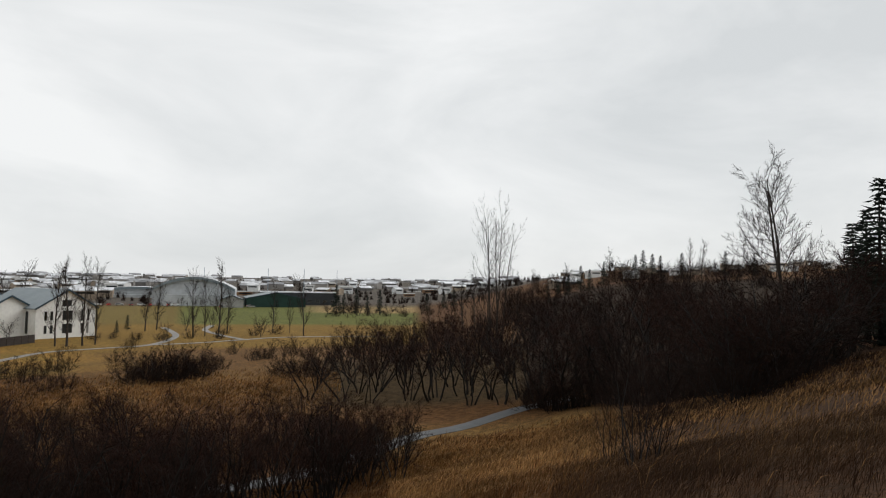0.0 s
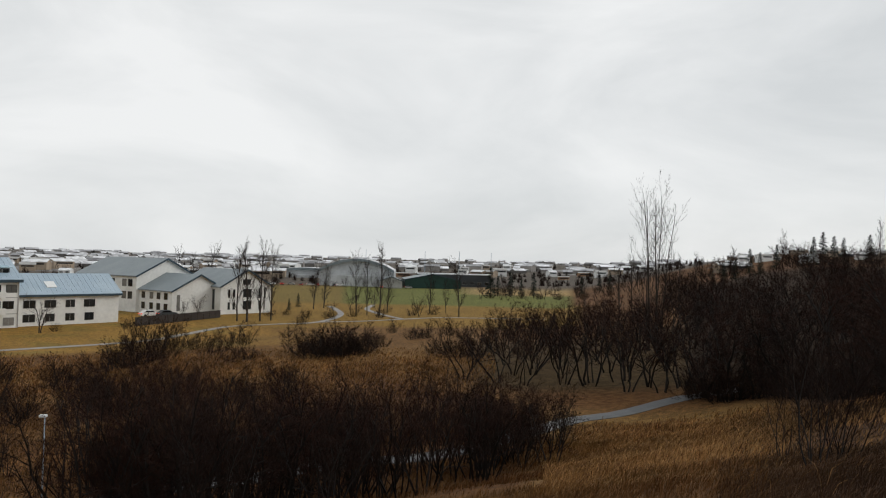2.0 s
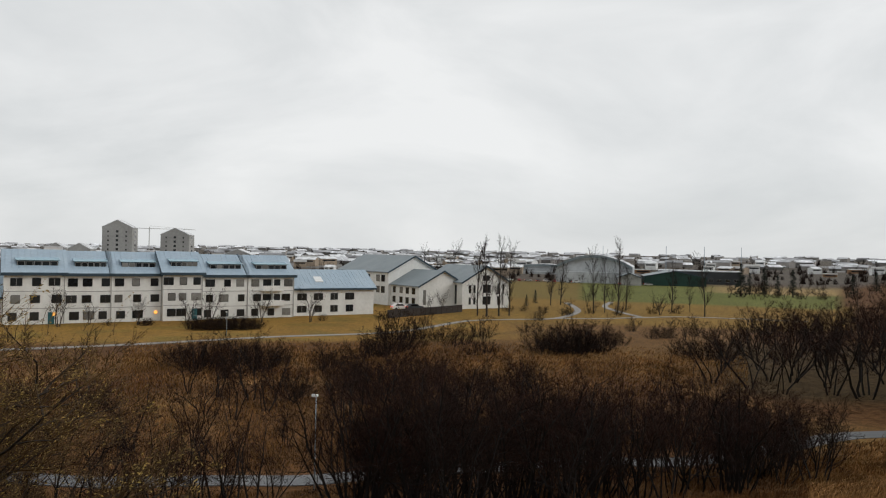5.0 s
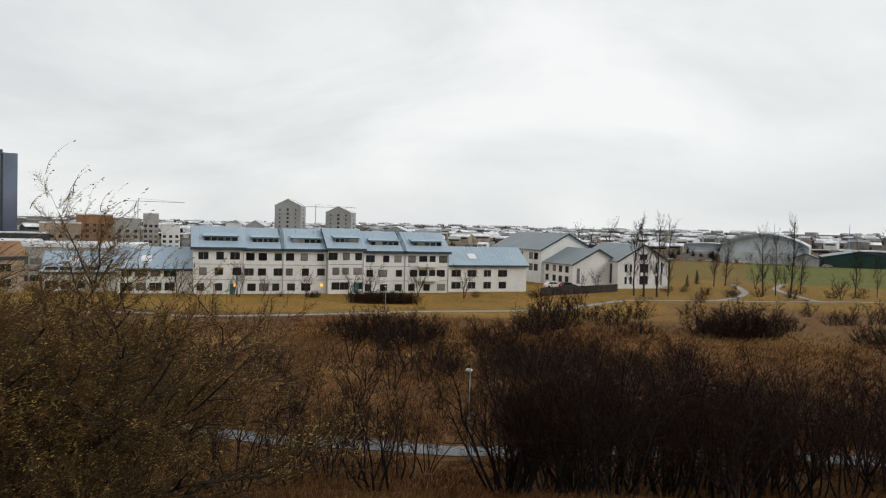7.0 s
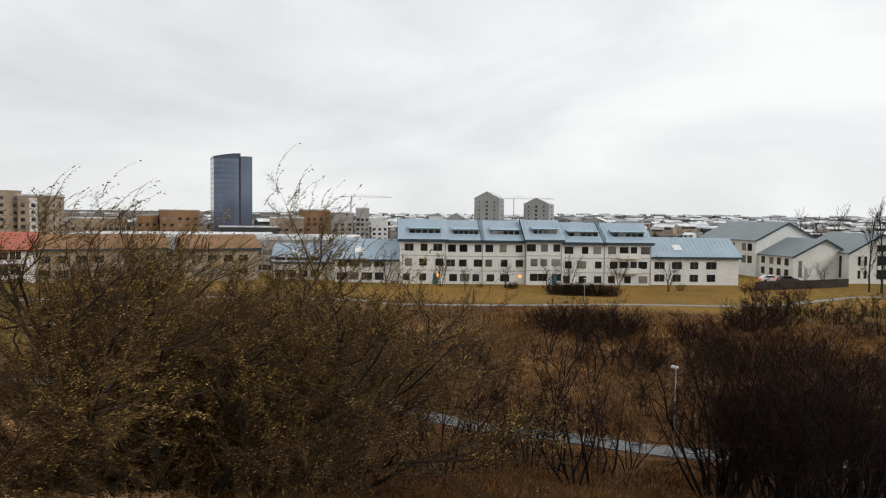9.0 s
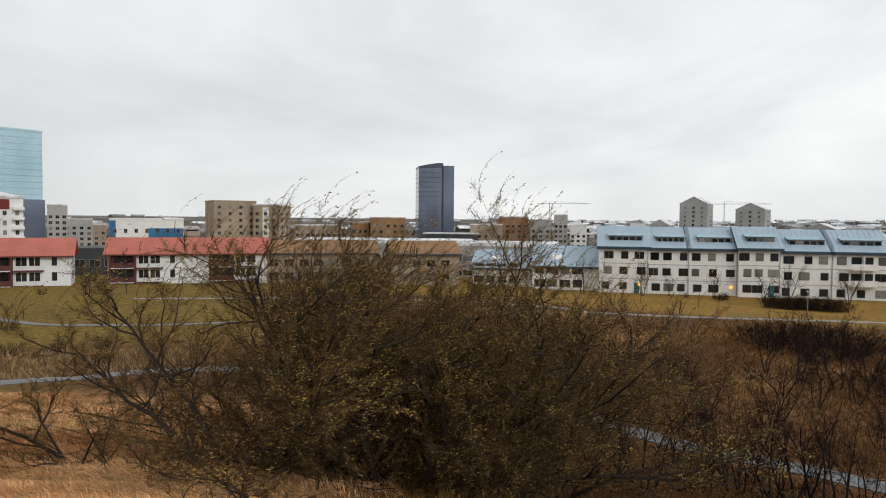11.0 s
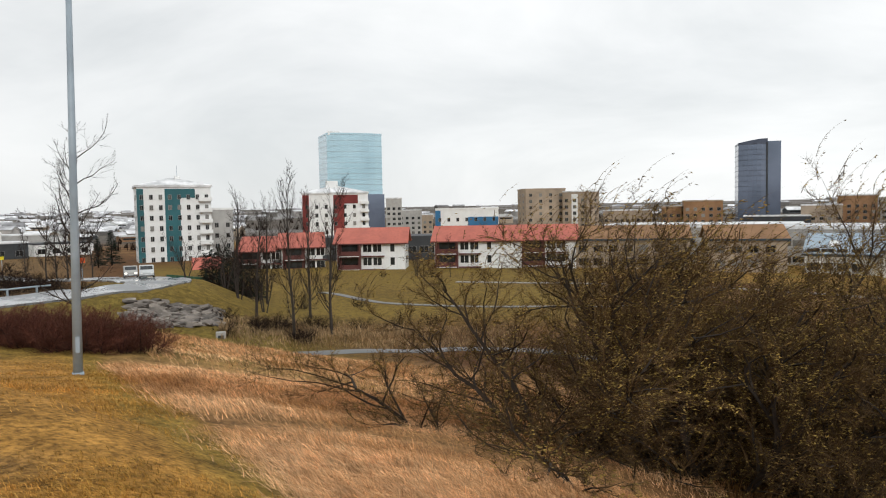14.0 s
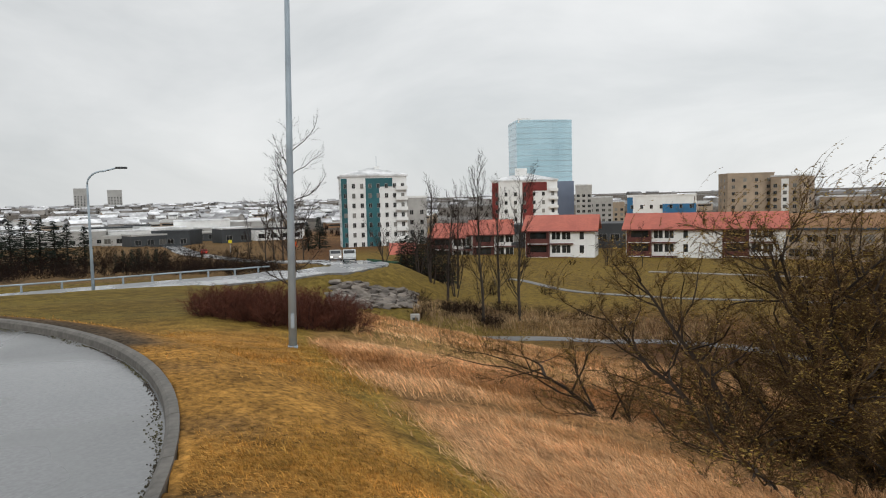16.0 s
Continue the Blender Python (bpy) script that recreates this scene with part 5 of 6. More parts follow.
ROUNDS = [tree("bare_tree", "bare wide-crowned tree with fine twigs", "tree", "bare trees on the lawn", 120 + q, ROUND, M_GREYBARK, M_TWIG) for q in range(3)]
for q, (az, d, sc) in enumerate(((60.2, 133, 0.94), (55.0, 134, 0.69), (51.5, 133, 0.75), (49.8, 134, 0.94), (46.0, 136, 0.88), (42.2, 137, 0.90), (64.8, 132, 1.00), (58.2, 136, 0.56), (31.5, 172, 0.7), (32.6, 170, 0.6),
                                 (14.3, 178, 0.75), (19.9, 200, 0.8), (18.0, 210, 0.8), (121.2, 95, 0.8), (118.4, 82, 0.85), (117.3, 76, 0.85), (103.2, 118, 0.7), (115.5, 72, 0.75))):
    use(ROUNDS, q, az, d, sc)

lone = tree("bare_tree", "bare tree with a fine upswept crown on the verge", "tree", "", 131, LONE, M_GREYBARK, M_TWIG)
settle(lone, 128.9, 40, 1.2, 40, copy=False)

# willows on the slope
WILLOWTREES = [tree("willow", "large spreading willow with withered leaves", "tree", "willows on the slope", 140 + q, WILLOWS, M_WILLOW, M_WILLOWTWIG, 14000, M_LEAF, 0.055, 130) for q in range(2)]
use(WILLOWTREES, 0, 91.5, 13.6, 1.05, 0.72, 0)
use(WILLOWTREES, 1, 84, 14.6, 1.15, 0.8, 0)
use(WILLOWTREES, 0, 74.5, 16.5, 1.25, 0.86, 25)
use(WILLOWTREES, 1, 79, 13.2, 0.95, 0.8, -25)
use(WILLOWTREES, 0, 71.5, 14.8, 0.9, 0.8, 60)
use(WILLOWTREES, 1, 75, 14.0, 0.9, 0.82, 150)
use(WILLOWTREES, 0, 86.5, 17.5, 0.95, 0.85, 200)

# shrubs
BUSHES = [tree("bush", "dense rounded reddish-brown bush on the verge", "shrub", "bushes on the verge", 170 + q, HEDGE, M_BARK, M_BUSH) for q in range(2)]
q = 0
for az, d, sc in ((124.6, 25, 0.62), (126.2, 24.6, 0.7), (127.8, 24.4, 0.72), (129.4, 24.6, 0.75), (131, 25, 0.75), (132.6, 25.4, 0.7), (134.2, 26, 0.62)):
    use(BUSHES, q, az, d, sc * 1.15, 0.9)
    use(BUSHES, q + 1, az + 0.8, d + 0.9, sc * 1.1, 0.9)
    q += 1
for az, d, sc in ((51, 122, 1.0), (50.4, 121, 1.15), (49.8, 122, 1.15), (49.2, 121, 1.2), (48.6, 122, 1.2), (48.0, 121, 1.2), (47.4, 122, 1.15), (46.9, 121, 1.1), (46.3, 122, 0.95), (54.2, 132, 0.7), (41.3, 139, 0.7), (36.5, 142, 0.8), (54.5, 131, 0.5), (57, 133, 0.5), (26.2, 172, 0.9), (24.9, 176, 0.8), (23.3, 170, 0.9), (21.5, 165, 0.9), (110, 118, 0.7), (106, 120, 0.5), (102, 118, 0.8), (112.5, 78, 0.9), (108, 80, 0.6),
                  (114.5, 60, 0.7), (112, 62, 0.6), (111, 60, 0.7), (108, 62, 0.6), (105, 64, 0.6), (102, 66, 0.6), (8.5, 290, 1.2), (6, 295, 1.3), (3, 290, 1.5), (1, 285, 1.5), (-1, 280, 1.5), (4.5, 292, 1.4),
                  (131, 70, 0.8), (133, 72, 0.8), (135, 74, 0.8), (137, 76, 0.8), (139.5, 80, 0.9), (142, 84, 1.0), (144, 86, 1.0), (146, 88, 1.1), (148, 90, 1.1), (129, 76, 0.6), (132, 84, 1.2), (134, 88, 1.3), (136.5, 92, 1.3), (138, 95, 1.4), (140.5, 98, 1.4), (143, 100, 1.5), (145, 102, 1.5), (147, 104, 1.6), (149, 106, 1.6), (117, 86, 1.2), (118.6, 86, 1.2), (130.5, 96, 1.2), (133, 120, 1.6), (136, 130, 1.7), (139, 135, 1.8), (142, 140, 1.9), (146, 140, 1.9)):
    use(SHRUBS, q, az, d, sc, 0.85)
    if 45 < az < 55:
        use(SHRUBS, q + 1, az + 0.25, d + 0.8, sc, 0.8)
    q += 1
for q in range(16):
    use(SHRUBS, q, rng.uniform(112.5, 119), rng.uniform(52.5, 62), rng.uniform(0.35, 0.6), 0.8)
for q in range(40):
    use(SHRUBS, q, rng.uniform(128, 150), rng.uniform(72, 112), rng.uniform(0.5, 1.0), 0.7)
SAPS = [tree("sapling", "thin bare sapling with upright stems", "tree", "saplings on the slope", 180 + q, SAPLING, M_BARK, M_TWIG) for q in range(2)]
for q, (az, d, sc) in enumerate(((-15.5, 15, 0.85), (-17, 15.6, 0.7), (-13.6, 17, 0.6))):
    use(SAPS, q, az, d, sc)


# ---- lamps, rails, rocks, cars ----
def street_lamp(az, d, height, label, base_r, arm, facing, group):
    p = on_land(az, d)
    root = thing("street_lamp", pose(p.x, p.y, p.z, 0, 0, facing), label, "street lamp", group)
    pts = [(0, 0, -0.3), (0, 0, height * 0.5), (0, 0, height - (1.2 if arm else 0))]
    rad = [base_r, base_r * 0.75, base_r * 0.55]
    link("pole", tube(pts, rad, 12), M_STEEL, root)
    part("base_collar", box(-base_r * 1.15, base_r * 1.15, -base_r * 1.15, base_r * 1.15, -0.3, 0.06, bevel=0.02), M_STEEL, root)
    part("service_door", box(-0.04, 0.04, -base_r - 0.004, -base_r + 0.02, 0.5, 0.85), M_STEEL, root)
    if arm:
        arc = [(arm * 0.55 * (1 - math.cos(t)), 0, height - 1.2 + 1.0 * math.sin(t)) for t in [k * math.pi / 16 for k in range(9)]] + [(arm, 0, height + 0.05)]
        link("arm", tube(arc, [base_r * 0.5] * len(arc), 8), M_STEEL, root)
        part("lamp_head", box(arm - 0.1, arm + 0.75, -0.14, 0.14, height - 0.02, height + 0.14, bevel=0.04), M_DARKWALL, root, "flat grey lamp head")
    else:
        part("lamp_head", box(-0.09, 0.22, -0.08, 0.08, height - 0.02, height + 0.1, bevel=0.03), M_OFFWHITE, root, "small pale lamp head")
    return root


tall_lamp = street_lamp(129.05, 17.6, 9.0, "tall galvanised steel lamp post on the grass verge", 0.105, 0, 129, "road lamps")
tall_lamp.matrix_basis = tall_lamp.matrix_basis @ pose(0, 0, 0, 0, 1.2, 0)
street_lamp(143.0, 60, 9.3, "curved steel street lamp beside the road", 0.13, 2.1, 146, "road lamps")
street_lamp(41.7, 33.0, 4.3, "thin footpath lamp post with a small head", 0.038, 0, 200, "footpath lamps")
street_lamp(48.6, 108, 3.4, "thin footpath lamp post with a small head", 0.05, 0, 200, "footpath lamps")
for az, d, hh in ((11.1, 440, 22), (13.9, 450, 22), (18.7, 460, 22), (8.5, 520, 22)):
    street_lamp(az, d, hh, "tall floodlight mast by the sports pitch", 0.25, 0, 10, "floodlight masts")

# guard rail along the road
fine = [P(a, d) for a, d in ((158, 63.5), (150, 62.5), (145, 62.6), (141, 63.3), (137, 64.3), (133, 65.8), (129.5, 68))]
rail = thing("guard_rail", Matrix(), "galvanised steel guard rail along the road bend", "guard rail")
pts = []
for i in range(len(fine) - 1):
    for t in (0, 0.25, 0.5, 0.75):
        pts.append(fine[i].lerp(fine[i + 1], t))
pts = [Vector((p.x, p.y, float(land(p.x, p.y)))) for p in pts]
link("rail", tube([p + Vector((0, 0, 0.62)) for p in pts], [0.07] * len(pts), 6), M_STEEL, rail)
for p in pts[::2]:
    part("post", box(p.x - 0.06, p.x + 0.06, p.y - 0.06, p.y + 0.06, p.z - 0.2, p.z + 0.6), M_STEEL, rail)

# stone-faced embankment over the stream
rr = random.Random(8)
bank = thing("rock_bank", Matrix(), "bank of dark lava boulders below the road", "rocks", kind="structure")
ROCK_MESHES = []
for v in range(5):
    bm = bmesh.new()
    bmesh.ops.create_icosphere(bm, subdivisions=1, radius=0.5)
    for vert in bm.verts:
        vert.co *= rr.uniform(0.72, 1.15)
        vert.co.z *= 0.7
    me = bpy.data.meshes.new("rock")
    bm.to_mesh(me)
    bm.free()
    me.materials.append(M_ROCK)
    ROCK_MESHES.append(me)
for k in range(300):
    t, f = rr.random(), rr.random()
    f = f * (1 - 0.35 * t)
    p = on_land(125.6 - 6.6 * t, 60.6 + 5.2 * t - (8.4 + 5.0 * t) * f, 0.08)
    o = new("rock", ROCK_MESHES[k % 5])
    o.parent = bank
    s = rr.uniform(0.7, 1.5)
    o.matrix_basis = pose(p.x, p.y, p.z, rr.uniform(-18, 18), rr.uniform(-18, 18), rr.uniform(0, 360)) @ Matrix.Diagonal((s * 1.3, s, s * 0.55, 1))
culvert = thing("culvert", face_matrix(118.9, 52.8, 119), "short pale concrete culvert mouth at the foot of the rocks", "culvert")
part("headwall", box(-0.35, 0.35, -0.1, 0.3, -0.6, 0.45, bevel=0.05), M_GREYWALL, culvert)
part("opening", box(-0.2, 0.2, -0.12, -0.09, -0.3, 0.2), M_DARKWALL, culvert, "dark culvert opening")

def car(az, d, facing, paint, label, lights):
    p = on_land(az, d, 0.2)
    root = thing("car", pose(p.x, p.y, p.z, 0, 0, facing), label, "car", "cars on the road")
    side = [(-2.1, 0.3), (2.1, 0.3), (2.15, 0.75), (1.9, 0.95), (0.95, 1.02), (0.35, 1.45), (-1.1, 1.5), (-1.75, 1.05), (-2.1, 0.95)]
    bm = prism(side, -0.85, 0.85, "y")
    bmesh.ops.bevel(bm, geom=list(bm.edges), offset=0.06, segments=1, affect="EDGES")
    part("body", bm, paint, root)
    part("cabin_glass", prism([(0.82, 1.04), (0.33, 1.39), (-1.08, 1.43), (-1.6, 1.06)], -0.87, 0.87, "y"), M_PANE, root, "dark car windows")
    part("windscreen", prism([(0.9, 1.07), (0.42, 1.43), (0.44, 1.46), (0.93, 1.1)], -0.7, 0.7, "y"), M_PANE, root, "dark windscreen")
    part("number_plate", box(2.14, 2.18, -0.26, 0.26, 0.42, 0.53), M_OFFWHITE, root, "plain pale plate")
    part("bumper", box(2.02, 2.2, -0.8, 0.8, 0.28, 0.42, bevel=0.03), M_DARKWALL, root, "dark bumper")
    for x in (-1.35, 1.35):
        for y in (-0.8, 0.8):
            bm = bmesh.new()
            bmesh.ops.create_cone(bm, cap_ends=True, segments=14, radius1=0.32, radius2=0.32, depth=0.2)
            bmesh.ops.rotate(bm, verts=bm.verts, matrix=Euler((radians(90), 0, 0)).to_matrix())
            bmesh.ops.translate(bm, verts=bm.verts, vec=(x, y, 0.32))
            part("wheel", bm, M_RUBBER, root)
    for y in (-0.6, 0.6):
        part("headlight", box(2.1, 2.2, y - 0.14, y + 0.14, 0.62, 0.76), M_HEAD if lights else M_OFFWHITE, root, "headlight")
        part("tail_light", box(-2.16, -2.06, y - 0.14, y + 0.14, 0.72, 0.88), M_TAIL, root, "red tail light")


car(125.1, 104, 36, M_GREYWALL, "pale car with its headlights lit on the wet road", True)
car(124.0, 96, 34, M_HALL, "white car on the wet road", False)
car(135.2, 205, -130, M_MAROON, "red car driving away on the wet road", False)
car(33.8, 168, 60, M_DARKWALL, "dark car parked beside the row houses", False)
car(35.0, 168, 60, M_OFFWHITE, "white car parked beside the row houses", False)

for q, (az, d) in enumerate(((20.7, 405), (21.2, 402), (21.8, 408), (22.5, 404), (23.1, 410), (23.8, 405), (24.6, 412), (25.3, 408), (26.1, 414), (17.4, 384), (15.2, 386))):
    car(az, d, 20 + 90 * (q % 2), (M_OFFWHITE, M_DARKWALL, M_GREYWALL, M_MAROON)[q % 4], ("white", "dark", "grey", "maroon")[q % 4] + " car parked beside the sports halls", False)

# fences
def board_fence(knots, height, mat, label, name="fence"):
    root = thing(name, Matrix(), label, "fence")
    for (a0, d0), (a1, d1) in zip(knots, knots[1:]):
        p, q = P(a0, d0), P(a1, d1)
        n = max(2, int((q - p).length / 1.8))
        for k in range(n):
            a, b = p.lerp(q, k / n), p.lerp(q, (k + 0.94) / n)
            z = float(land(a.x, a.y))
            ang = math.degrees(math.atan2(b.y - a.y, b.x - a.x))
            o = part("panel", box(0, (b - a).length, -0.04, 0.04, -0.4, height), mat, root)
            o.matrix_basis = pose(a.x, a.y, z, 0, 0, ang)


board_fence([(122.6, 112), (119.2, 104)], 1.9, M_FENCE, "green painted board fence beside the road")
board_fence([(36.0, 147), (32.5, 158), (29.9, 168)], 1.7, M_WOODFENCE, "dark wooden garden fence")

# cranes on the skyline
for az, d in ((54.3, 700), (67.5, 700)):
    p = P(az, d, -14)
    c = thing("tower_crane", pose(p.x, p.y, p.z, 0, 0, az), "distant pale tower crane", "crane", "tower cranes")
    link("mast", bars_mesh([(0, 0, 0, 0, 0, 35, 0.4, 0.4)], "mast", 4), M_CRANE, c)
    link("jib", bars_mesh([(-12, 0, 33.5, 40, 0, 33.5, 0.25, 0.25), (0, 0, 36, 40, 0, 33.5, 0.1, 0.1)], "jib", 4), M_CRANE, c)

# ---- the town on the slopes beyond: snowy roofs ----
tr = random.Random(21)
WALLS = (M_OFFWHITE, M_BEIGE, M_GREYWALL, M_OCHRE, M_DARKWALL)
PATTERNS = []
for k in range(7):
    w, dep, eave = tr.uniform(9, 17), tr.uniform(8, 11), tr.choice([3.0, 3.2, 5.8, 6.0])
    rise = tr.choice([0.6, 1.4, 2.2])
    h = thing("town_house", Matrix(), "distant house with a snow-dusted roof", "building", "houses of the town")
    part("wall", gable_body(w, dep, eave, rise, "x", -w / 2), WALLS[k % 5], h)
    part("roof", roof_mesh(w, dep, eave, rise, "x", 0.4, 0.3, -w / 2), M_SNOW if k % 3 else M_GREYWALL, h, "snow-dusted roof")
    part("window_band", box(-w * 0.4, w * 0.4, -0.05, 0.02, eave - 2.0, eave - 0.8), M_PANE, h)
    PATTERNS.append(h)
used = [False] * len(PATTERNS)
FAR_WALLS, FAR_ROOFS = bmesh.new(), bmesh.new()


def town(az0, az1, d0, d1, n, size=1.0, single=True):
    """Houses scattered over a slope: the nearer ones singly, the far ones joined."""
    for _ in range(n):
        az, d = tr.uniform(az0, az1), d0 + (d1 - d0) * tr.random() ** 1.3
        p = on_land(az, d)
        m = pose(p.x, p.y, p.z, 0, 0, az + tr.uniform(-35, 35))
        s = size * tr.uniform(0.8, 1.3)
        if single:
            k = tr.randrange(len(PATTERNS))
            o = copy_thing(PATTERNS[k], m) if used[k] else PATTERNS[k]
            used[k] = True
            o.matrix_basis = m @ Matrix.Diagonal((s, s, s * 0.9, 1))
        else:
            w, e = s * tr.uniform(9, 20), s * tr.choice([2.6, 3.0, 5.2])
            for bm, make in ((FAR_WALLS, gable_body(w, s * 9, e, 2.2, "x", -w / 2)), (FAR_ROOFS, roof_mesh(w, s * 9, e, 2.2, "x", 0.4, 0.4, -w / 2))):
                me = bpy.data.meshes.new("piece")
                make.transform(m)
                make.to_mesh(me)
                make.free()
                bm.from_mesh(me)
                bpy.data.meshes.remove(me)


town(24, 62, 480, 900, 100, 0.85)
town(-4, 26, 600, 1000, 30, 0.95)
town(118, 156, 420, 850, 110, 0.85)
town(-30, -9, 240, 420, 60, 0.34)
town(62, 118, 600, 900, 16, 1.1)
town(24, 66, 650, 1900, 380, 1.0, False)
town(-6, 26, 800, 2200, 160, 1.1, False)
town(117, 158, 500, 2200, 480, 1.0, False)
town(66, 117, 800, 1600, 60, 1.3, False)
far_town = thing("distant_town", Matrix(), "distant pale houses with snowy roofs on the slopes", "buildings", kind="stuff")
part("walls", FAR_WALLS, material("distant_house_walls", (0.34, 0.32, 0.3), 0.85, 0, 0.2, 0.1, 0.02, 0, (0.16, 0.15, 0.14), "island"), far_town)
part("roofs", FAR_ROOFS, M_FARROOF, far_town)
def far_woods():
    """Bare woods and gardens between the distant houses, each tree a spray of twigs."""
    g = random.Random(77)
    rows = []
    for az0, az1, d0, d1, n in ((20, 66, 430, 1300, 420), (-8, 24, 470, 1500, 420), (118, 158, 330, 1300, 420), (66, 118, 420, 900, 160)):
        for _ in range(n):
            az, d = g.uniform(az0, az1), d0 + (d1 - d0) * g.random() ** 1.4
            p = on_land(az, d)
            tall = g.uniform(3.5, 8)
            for _ in range(26):
                a, r = g.uniform(0, 6.28), tall * g.uniform(0.05, 0.45)
                rows.append((p.x + g.gauss(0, 0.8), p.y + g.gauss(0, 0.8), p.z, p.x + math.cos(a) * r, p.y + math.sin(a) * r, p.z + tall * g.uniform(0.5, 1.0), 0.16, 0))
    root = thing("distant_woods", Matrix(), "bare brown garden trees among the distant houses", "trees", kind="stuff")
    link("trees", sliver_mesh(rows, "trees"), M_TWIG, root)


far_woods()
for az, d, w, hgt in ((143.4, 1500, 26, 40), (141.2, 1500, 26, 36), (148, 330, 34, 5), (144.6, 320, 30, 6), (142.2, 335, 16, 5), (140.2, 325, 18, 5.5), (135.2, 360, 26, 9), (138, 345, 20, 6), (132.4, 380, 24, 8)):
    block(az, d, az, w, 16, hgt, float(land(P(az, d).x, P(az, d).y)), [M_GREYWALL if d > 400 else tr.choice((M_OFFWHITE, M_GREYWALL))], "pale commercial block at the foot of the town", "commercial blocks", max(3, int(w / 5)), max(1, int(hgt / 4) - 1), win=(2.2, 1.4), top=M_SNOW, side=False)
for q in range(30):
    az, d = tr.uniform(128, 150), tr.uniform(285, 430)
    w, hgt = tr.uniform(7, 20), tr.choice((3.5, 4.5, 5.5, 7))
    block(az, d, az + tr.uniform(-25, 25), w, 12, hgt, float(land(P(az, d).x, P(az, d).y)), [tr.choice((M_OFFWHITE, M_GREYWALL, M_DARKWALL, M_GREYROOF, M_HALL))], "low workshop at the foot of the town", "workshops", max(2, int(w / 4)), 1, win=(2.4, 1.8), top=tr.choice((M_SNOW, M_GREYWALL, M_DARKWALL)), side=False, name="workshop")
for az, d, mat in ((133.2, 196, M_YELLOW), (128.3, 120, M_ORANGE)):
    p = on_land(az, d)
    s = thing("road_sign", pose(p.x, p.y, p.z, 0, 0, az), "small plain coloured road sign on a post", "sign", "road signs")
    link("post", tube([(0, 0, 0), (0, 0, 3.2)], [0.06, 0.06], 6), M_STEEL, s)
    part("board", box(-0.45, 0.45, -0.12, -0.05, 2.6, 3.4, bevel=0.03), mat, s)

# ---- tall grass on the slope ----
def PATHWAY(x, y):
    """Distance to the footpath on the valley floor."""
    best = np.full(len(x), 99.0)
    for (a0, d0), (a1, d1) in zip(VALLEY_PATH, VALLEY_PATH[1:]):
        p, q = P(a0, d0), P(a1, d1)
        t = np.clip(((x - p.x) * (q.x - p.x) + (y - p.y) * (q.y - p.y)) / (q - p).length_squared, 0, 1)
        best = np.minimum(best, np.hypot(x - p.x - t * (q.x - p.x), y - p.y - t * (q.y - p.y)))
    return best



def grass(name, mat, label, areas, seed, bend, above=-999, below=999):
    """Blades of dry grass, each a tapered bent blade."""
    g = np.random.RandomState(seed)
    verts, faces = [], []
    for az0, az1, d0, d1, n, tallness in areas:
        az = np.radians(g.uniform(az0, az1, n))
        d = np.sqrt(g.uniform(d0 * d0, d1 * d1, n) * 0.35 + g.uniform(d0, d1, n) ** 2 * 0.65)
        x, y = -d * np.sin(az), d * np.cos(az)
        clump = wavy(x * 3.1, y * 3.1) + g.normal(0, 0.35, n)
        off = np.hypot(x - CIRCLE[0], y - CIRCLE[1])
        s = verge_line(x, y) + g.normal(0, 0.2, n)
        keep = (clump > -0.8) & (off > CIRCLE_R + 0.2) & (s > above) & (s < below) & (PATHWAY(x, y) > 1.6) & (bare_soil(x, y) < g.uniform(0.1, 0.75, n))
        x, y, d, clump = x[keep], y[keep], d[keep], clump[keep]
        z = land(x, y) - 0.03
        m = len(x)
        h = tallness * g.uniform(0.55, 1.25, m) * (0.75 + 0.45 * np.clip(clump, -0.5, 1)) * (1 + 0.5 * wavy(x * 6.3 + 1, y * 5.1))
        wid = np.maximum(0.0026, 0.0004 * d) * g.uniform(0.7, 1.4, m)
        a = g.uniform(0, 2 * np.pi, m)
        sx, sy = np.cos(a) * wid, np.sin(a) * wid
        bx, by = bend[0] * h + g.normal(0, 0.42, m) * h, bend[1] * h + g.normal(0, 0.42, m) * h
        swirl = 0.9 * wavy(x * 1.3 + 5, y * 1.3)
        bx, by = bx * np.cos(swirl) - by * np.sin(swirl), bx * np.sin(swirl) + by * np.cos(swirl)
        o = len(verts)
        mx, my, mz = x + bx * 0.4, y + by * 0.4, z + h * 0.62
        v = np.stack([np.stack([x - sx, y - sy, z], 1), np.stack([x + sx, y + sy, z], 1), np.stack([mx + sx * 0.8, my + sy * 0.8, mz], 1),
                      np.stack([mx - sx * 0.8, my - sy * 0.8, mz], 1), np.stack([x + bx, y + by, z + h * 0.85], 1)], 1).reshape(-1, 3)
        verts += v.tolist()
        for i in range(m):
            q = o + 5 * i
            faces += [(q, q + 1, q + 2, q + 3), (q + 3, q + 2, q + 4)]
    me = bpy.data.meshes.new(name)
    me.from_pydata(verts, [], faces)
    tagged(link(name, me, mat), label, "grass", kind="stuff")


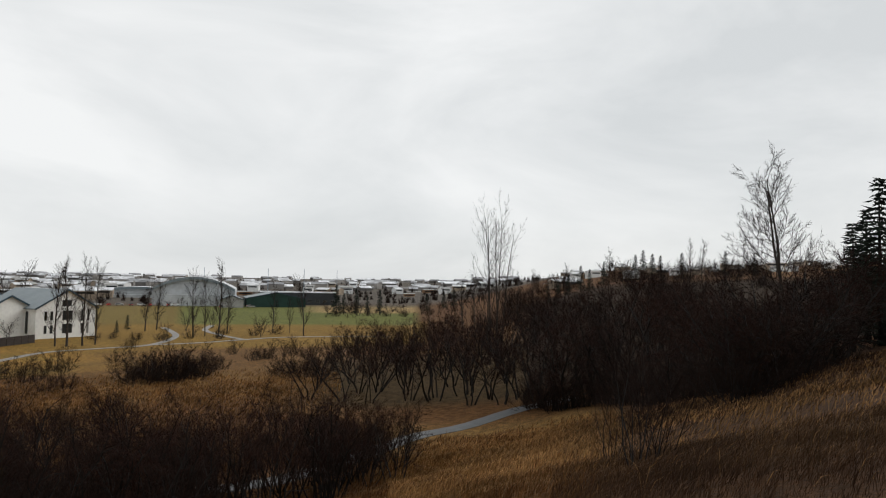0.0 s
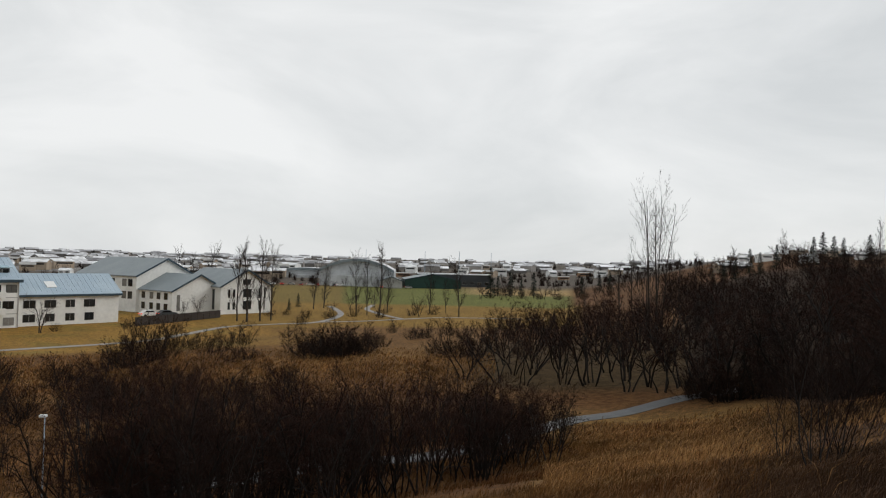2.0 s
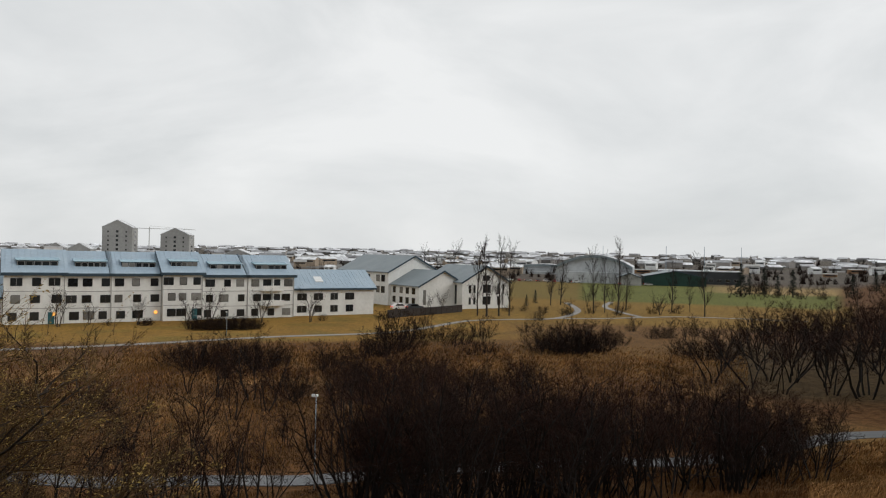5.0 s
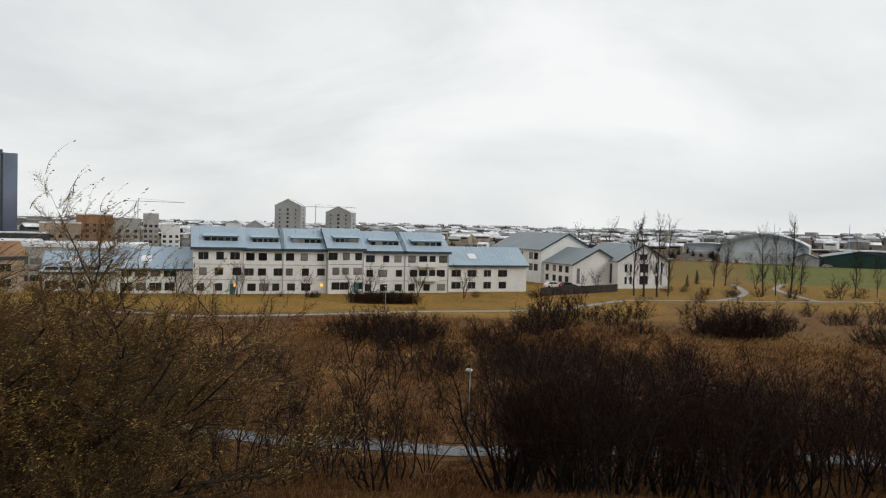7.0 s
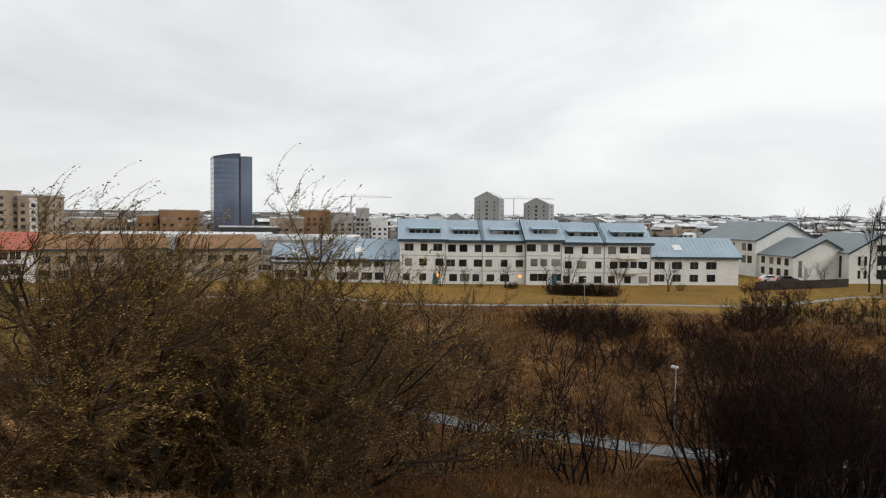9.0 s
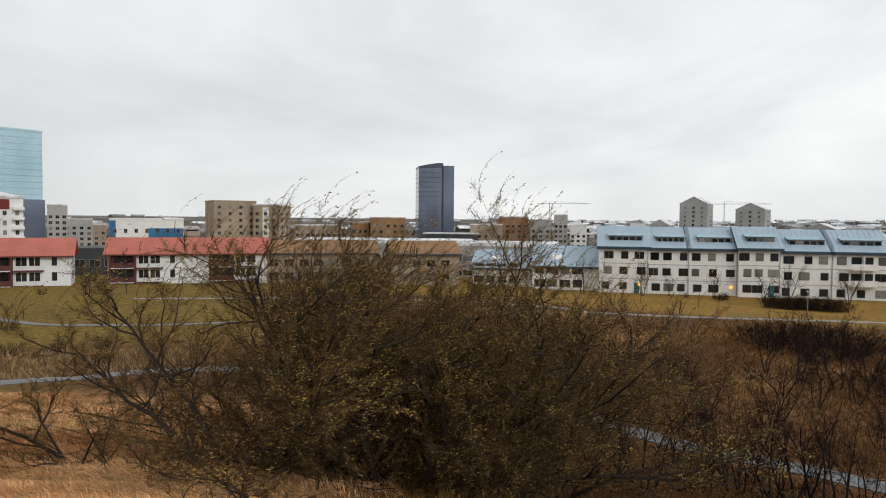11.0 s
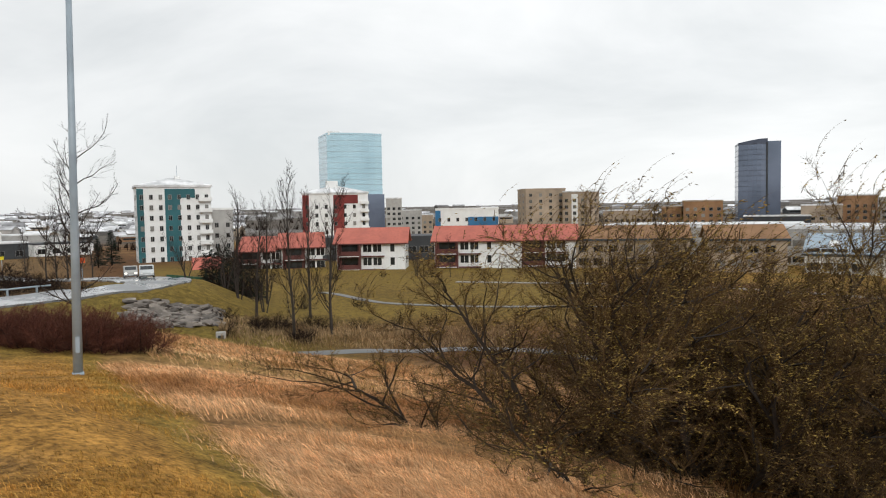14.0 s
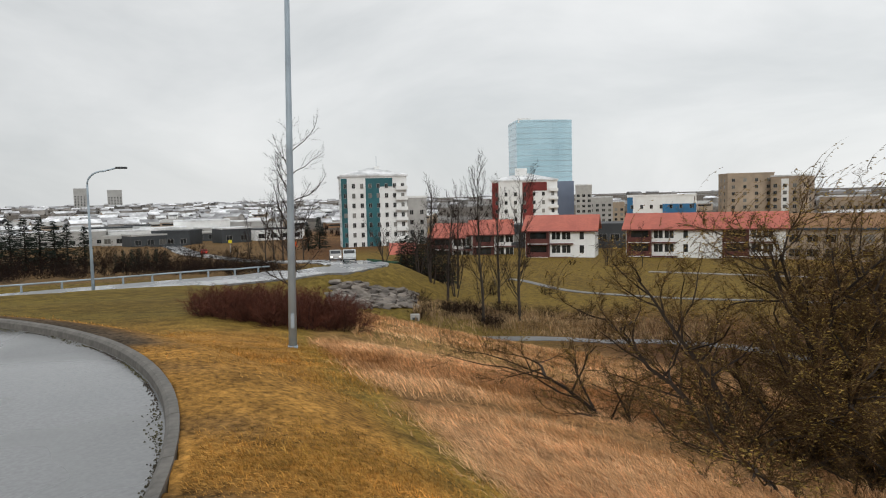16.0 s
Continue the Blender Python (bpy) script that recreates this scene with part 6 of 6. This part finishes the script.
grass("verge_grass", M_GOLD, "short golden autumn grass on the verge", [(84, 165, 1.6, 6, 130000, 0.085), (108, 165, 6, 22, 100000, 0.1)], 1, (0.8, 0.3), below=1.8)
grass("meadow_grass", M_PALE, "pale windblown dry meadow grass on the slope", [(78, 130, 2.5, 10, 90000, 0.2), (80, 130, 10, 22, 70000, 0.26), (84, 124, 22, 40, 34000, 0.3)], 2, (0.8, -0.35), above=1.8)
grass("slope_grass", M_RUST, "rusty brown tall grass on the hillside", [(-12, 80, 6, 22, 40000, 0.4), (-14, 40, 22, 52, 40000, 0.45), (38, 86, 18, 40, 22000, 0.4), (12, 88, 38, 88, 44000, 0.45)], 3, (0.4, -0.15))
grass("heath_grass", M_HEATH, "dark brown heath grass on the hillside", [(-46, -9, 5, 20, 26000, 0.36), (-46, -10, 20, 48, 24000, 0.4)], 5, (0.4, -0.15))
grass("tussock_grass", M_STRAW, "straw-coloured dry tussocks on the hillside", [(-14, 4, 16, 52, 34000, 0.42), (-36, -12, 9, 46, 9000, 0.36), (40, 80, 20, 60, 26000, 0.42), (8, 56, 56, 96, 26000, 0.45)], 4, (0.4, -0.15))
grass("reeds", M_REED, "grey-brown dry reeds beside the footpath", [(95, 119, 49, 66, 9000, 0.6)], 6, (0.3, -0.1))


def grit():
    """Crumbs of soil, moss and grit lying in the gutter along the kerb."""
    g = np.random.default_rng(31)
    n = 2600
    a = np.radians(g.uniform(60, 200, n))
    r = CIRCLE_R - 0.035 - np.abs(g.normal(0, 0.035, n)) * (0.5 + 0.8 * np.clip(np.sin(a * 29) + np.sin(a * 11), 0, 2))
    size = g.uniform(0.005, 0.016, n)
    verts, faces = [], []
    for i in range(n):
        x, y, s = CIRCLE[0] + r[i] * math.cos(a[i]), CIRCLE[1] + r[i] * math.sin(a[i]), size[i]
        o, t = len(verts), g.uniform(0, 6.28)
        for k in range(4):
            verts.append((x + s * math.cos(t + k * 1.57), y + s * g.uniform(0.6, 1.2) * math.sin(t + k * 1.57), -0.092))
        verts.append((x + s * 0.2, y, -0.09 + s * 0.8))
        faces += [(o + k, o + (k + 1) % 4, o + 4) for k in range(4)]
    me = bpy.data.meshes.new("gutter_grit")
    me.from_pydata(verts, [], faces)
    tagged(link("gutter_grit", me, M_GRIT), "dark crumbs of soil, moss and grit along the kerb", "grit", kind="stuff")


grit()
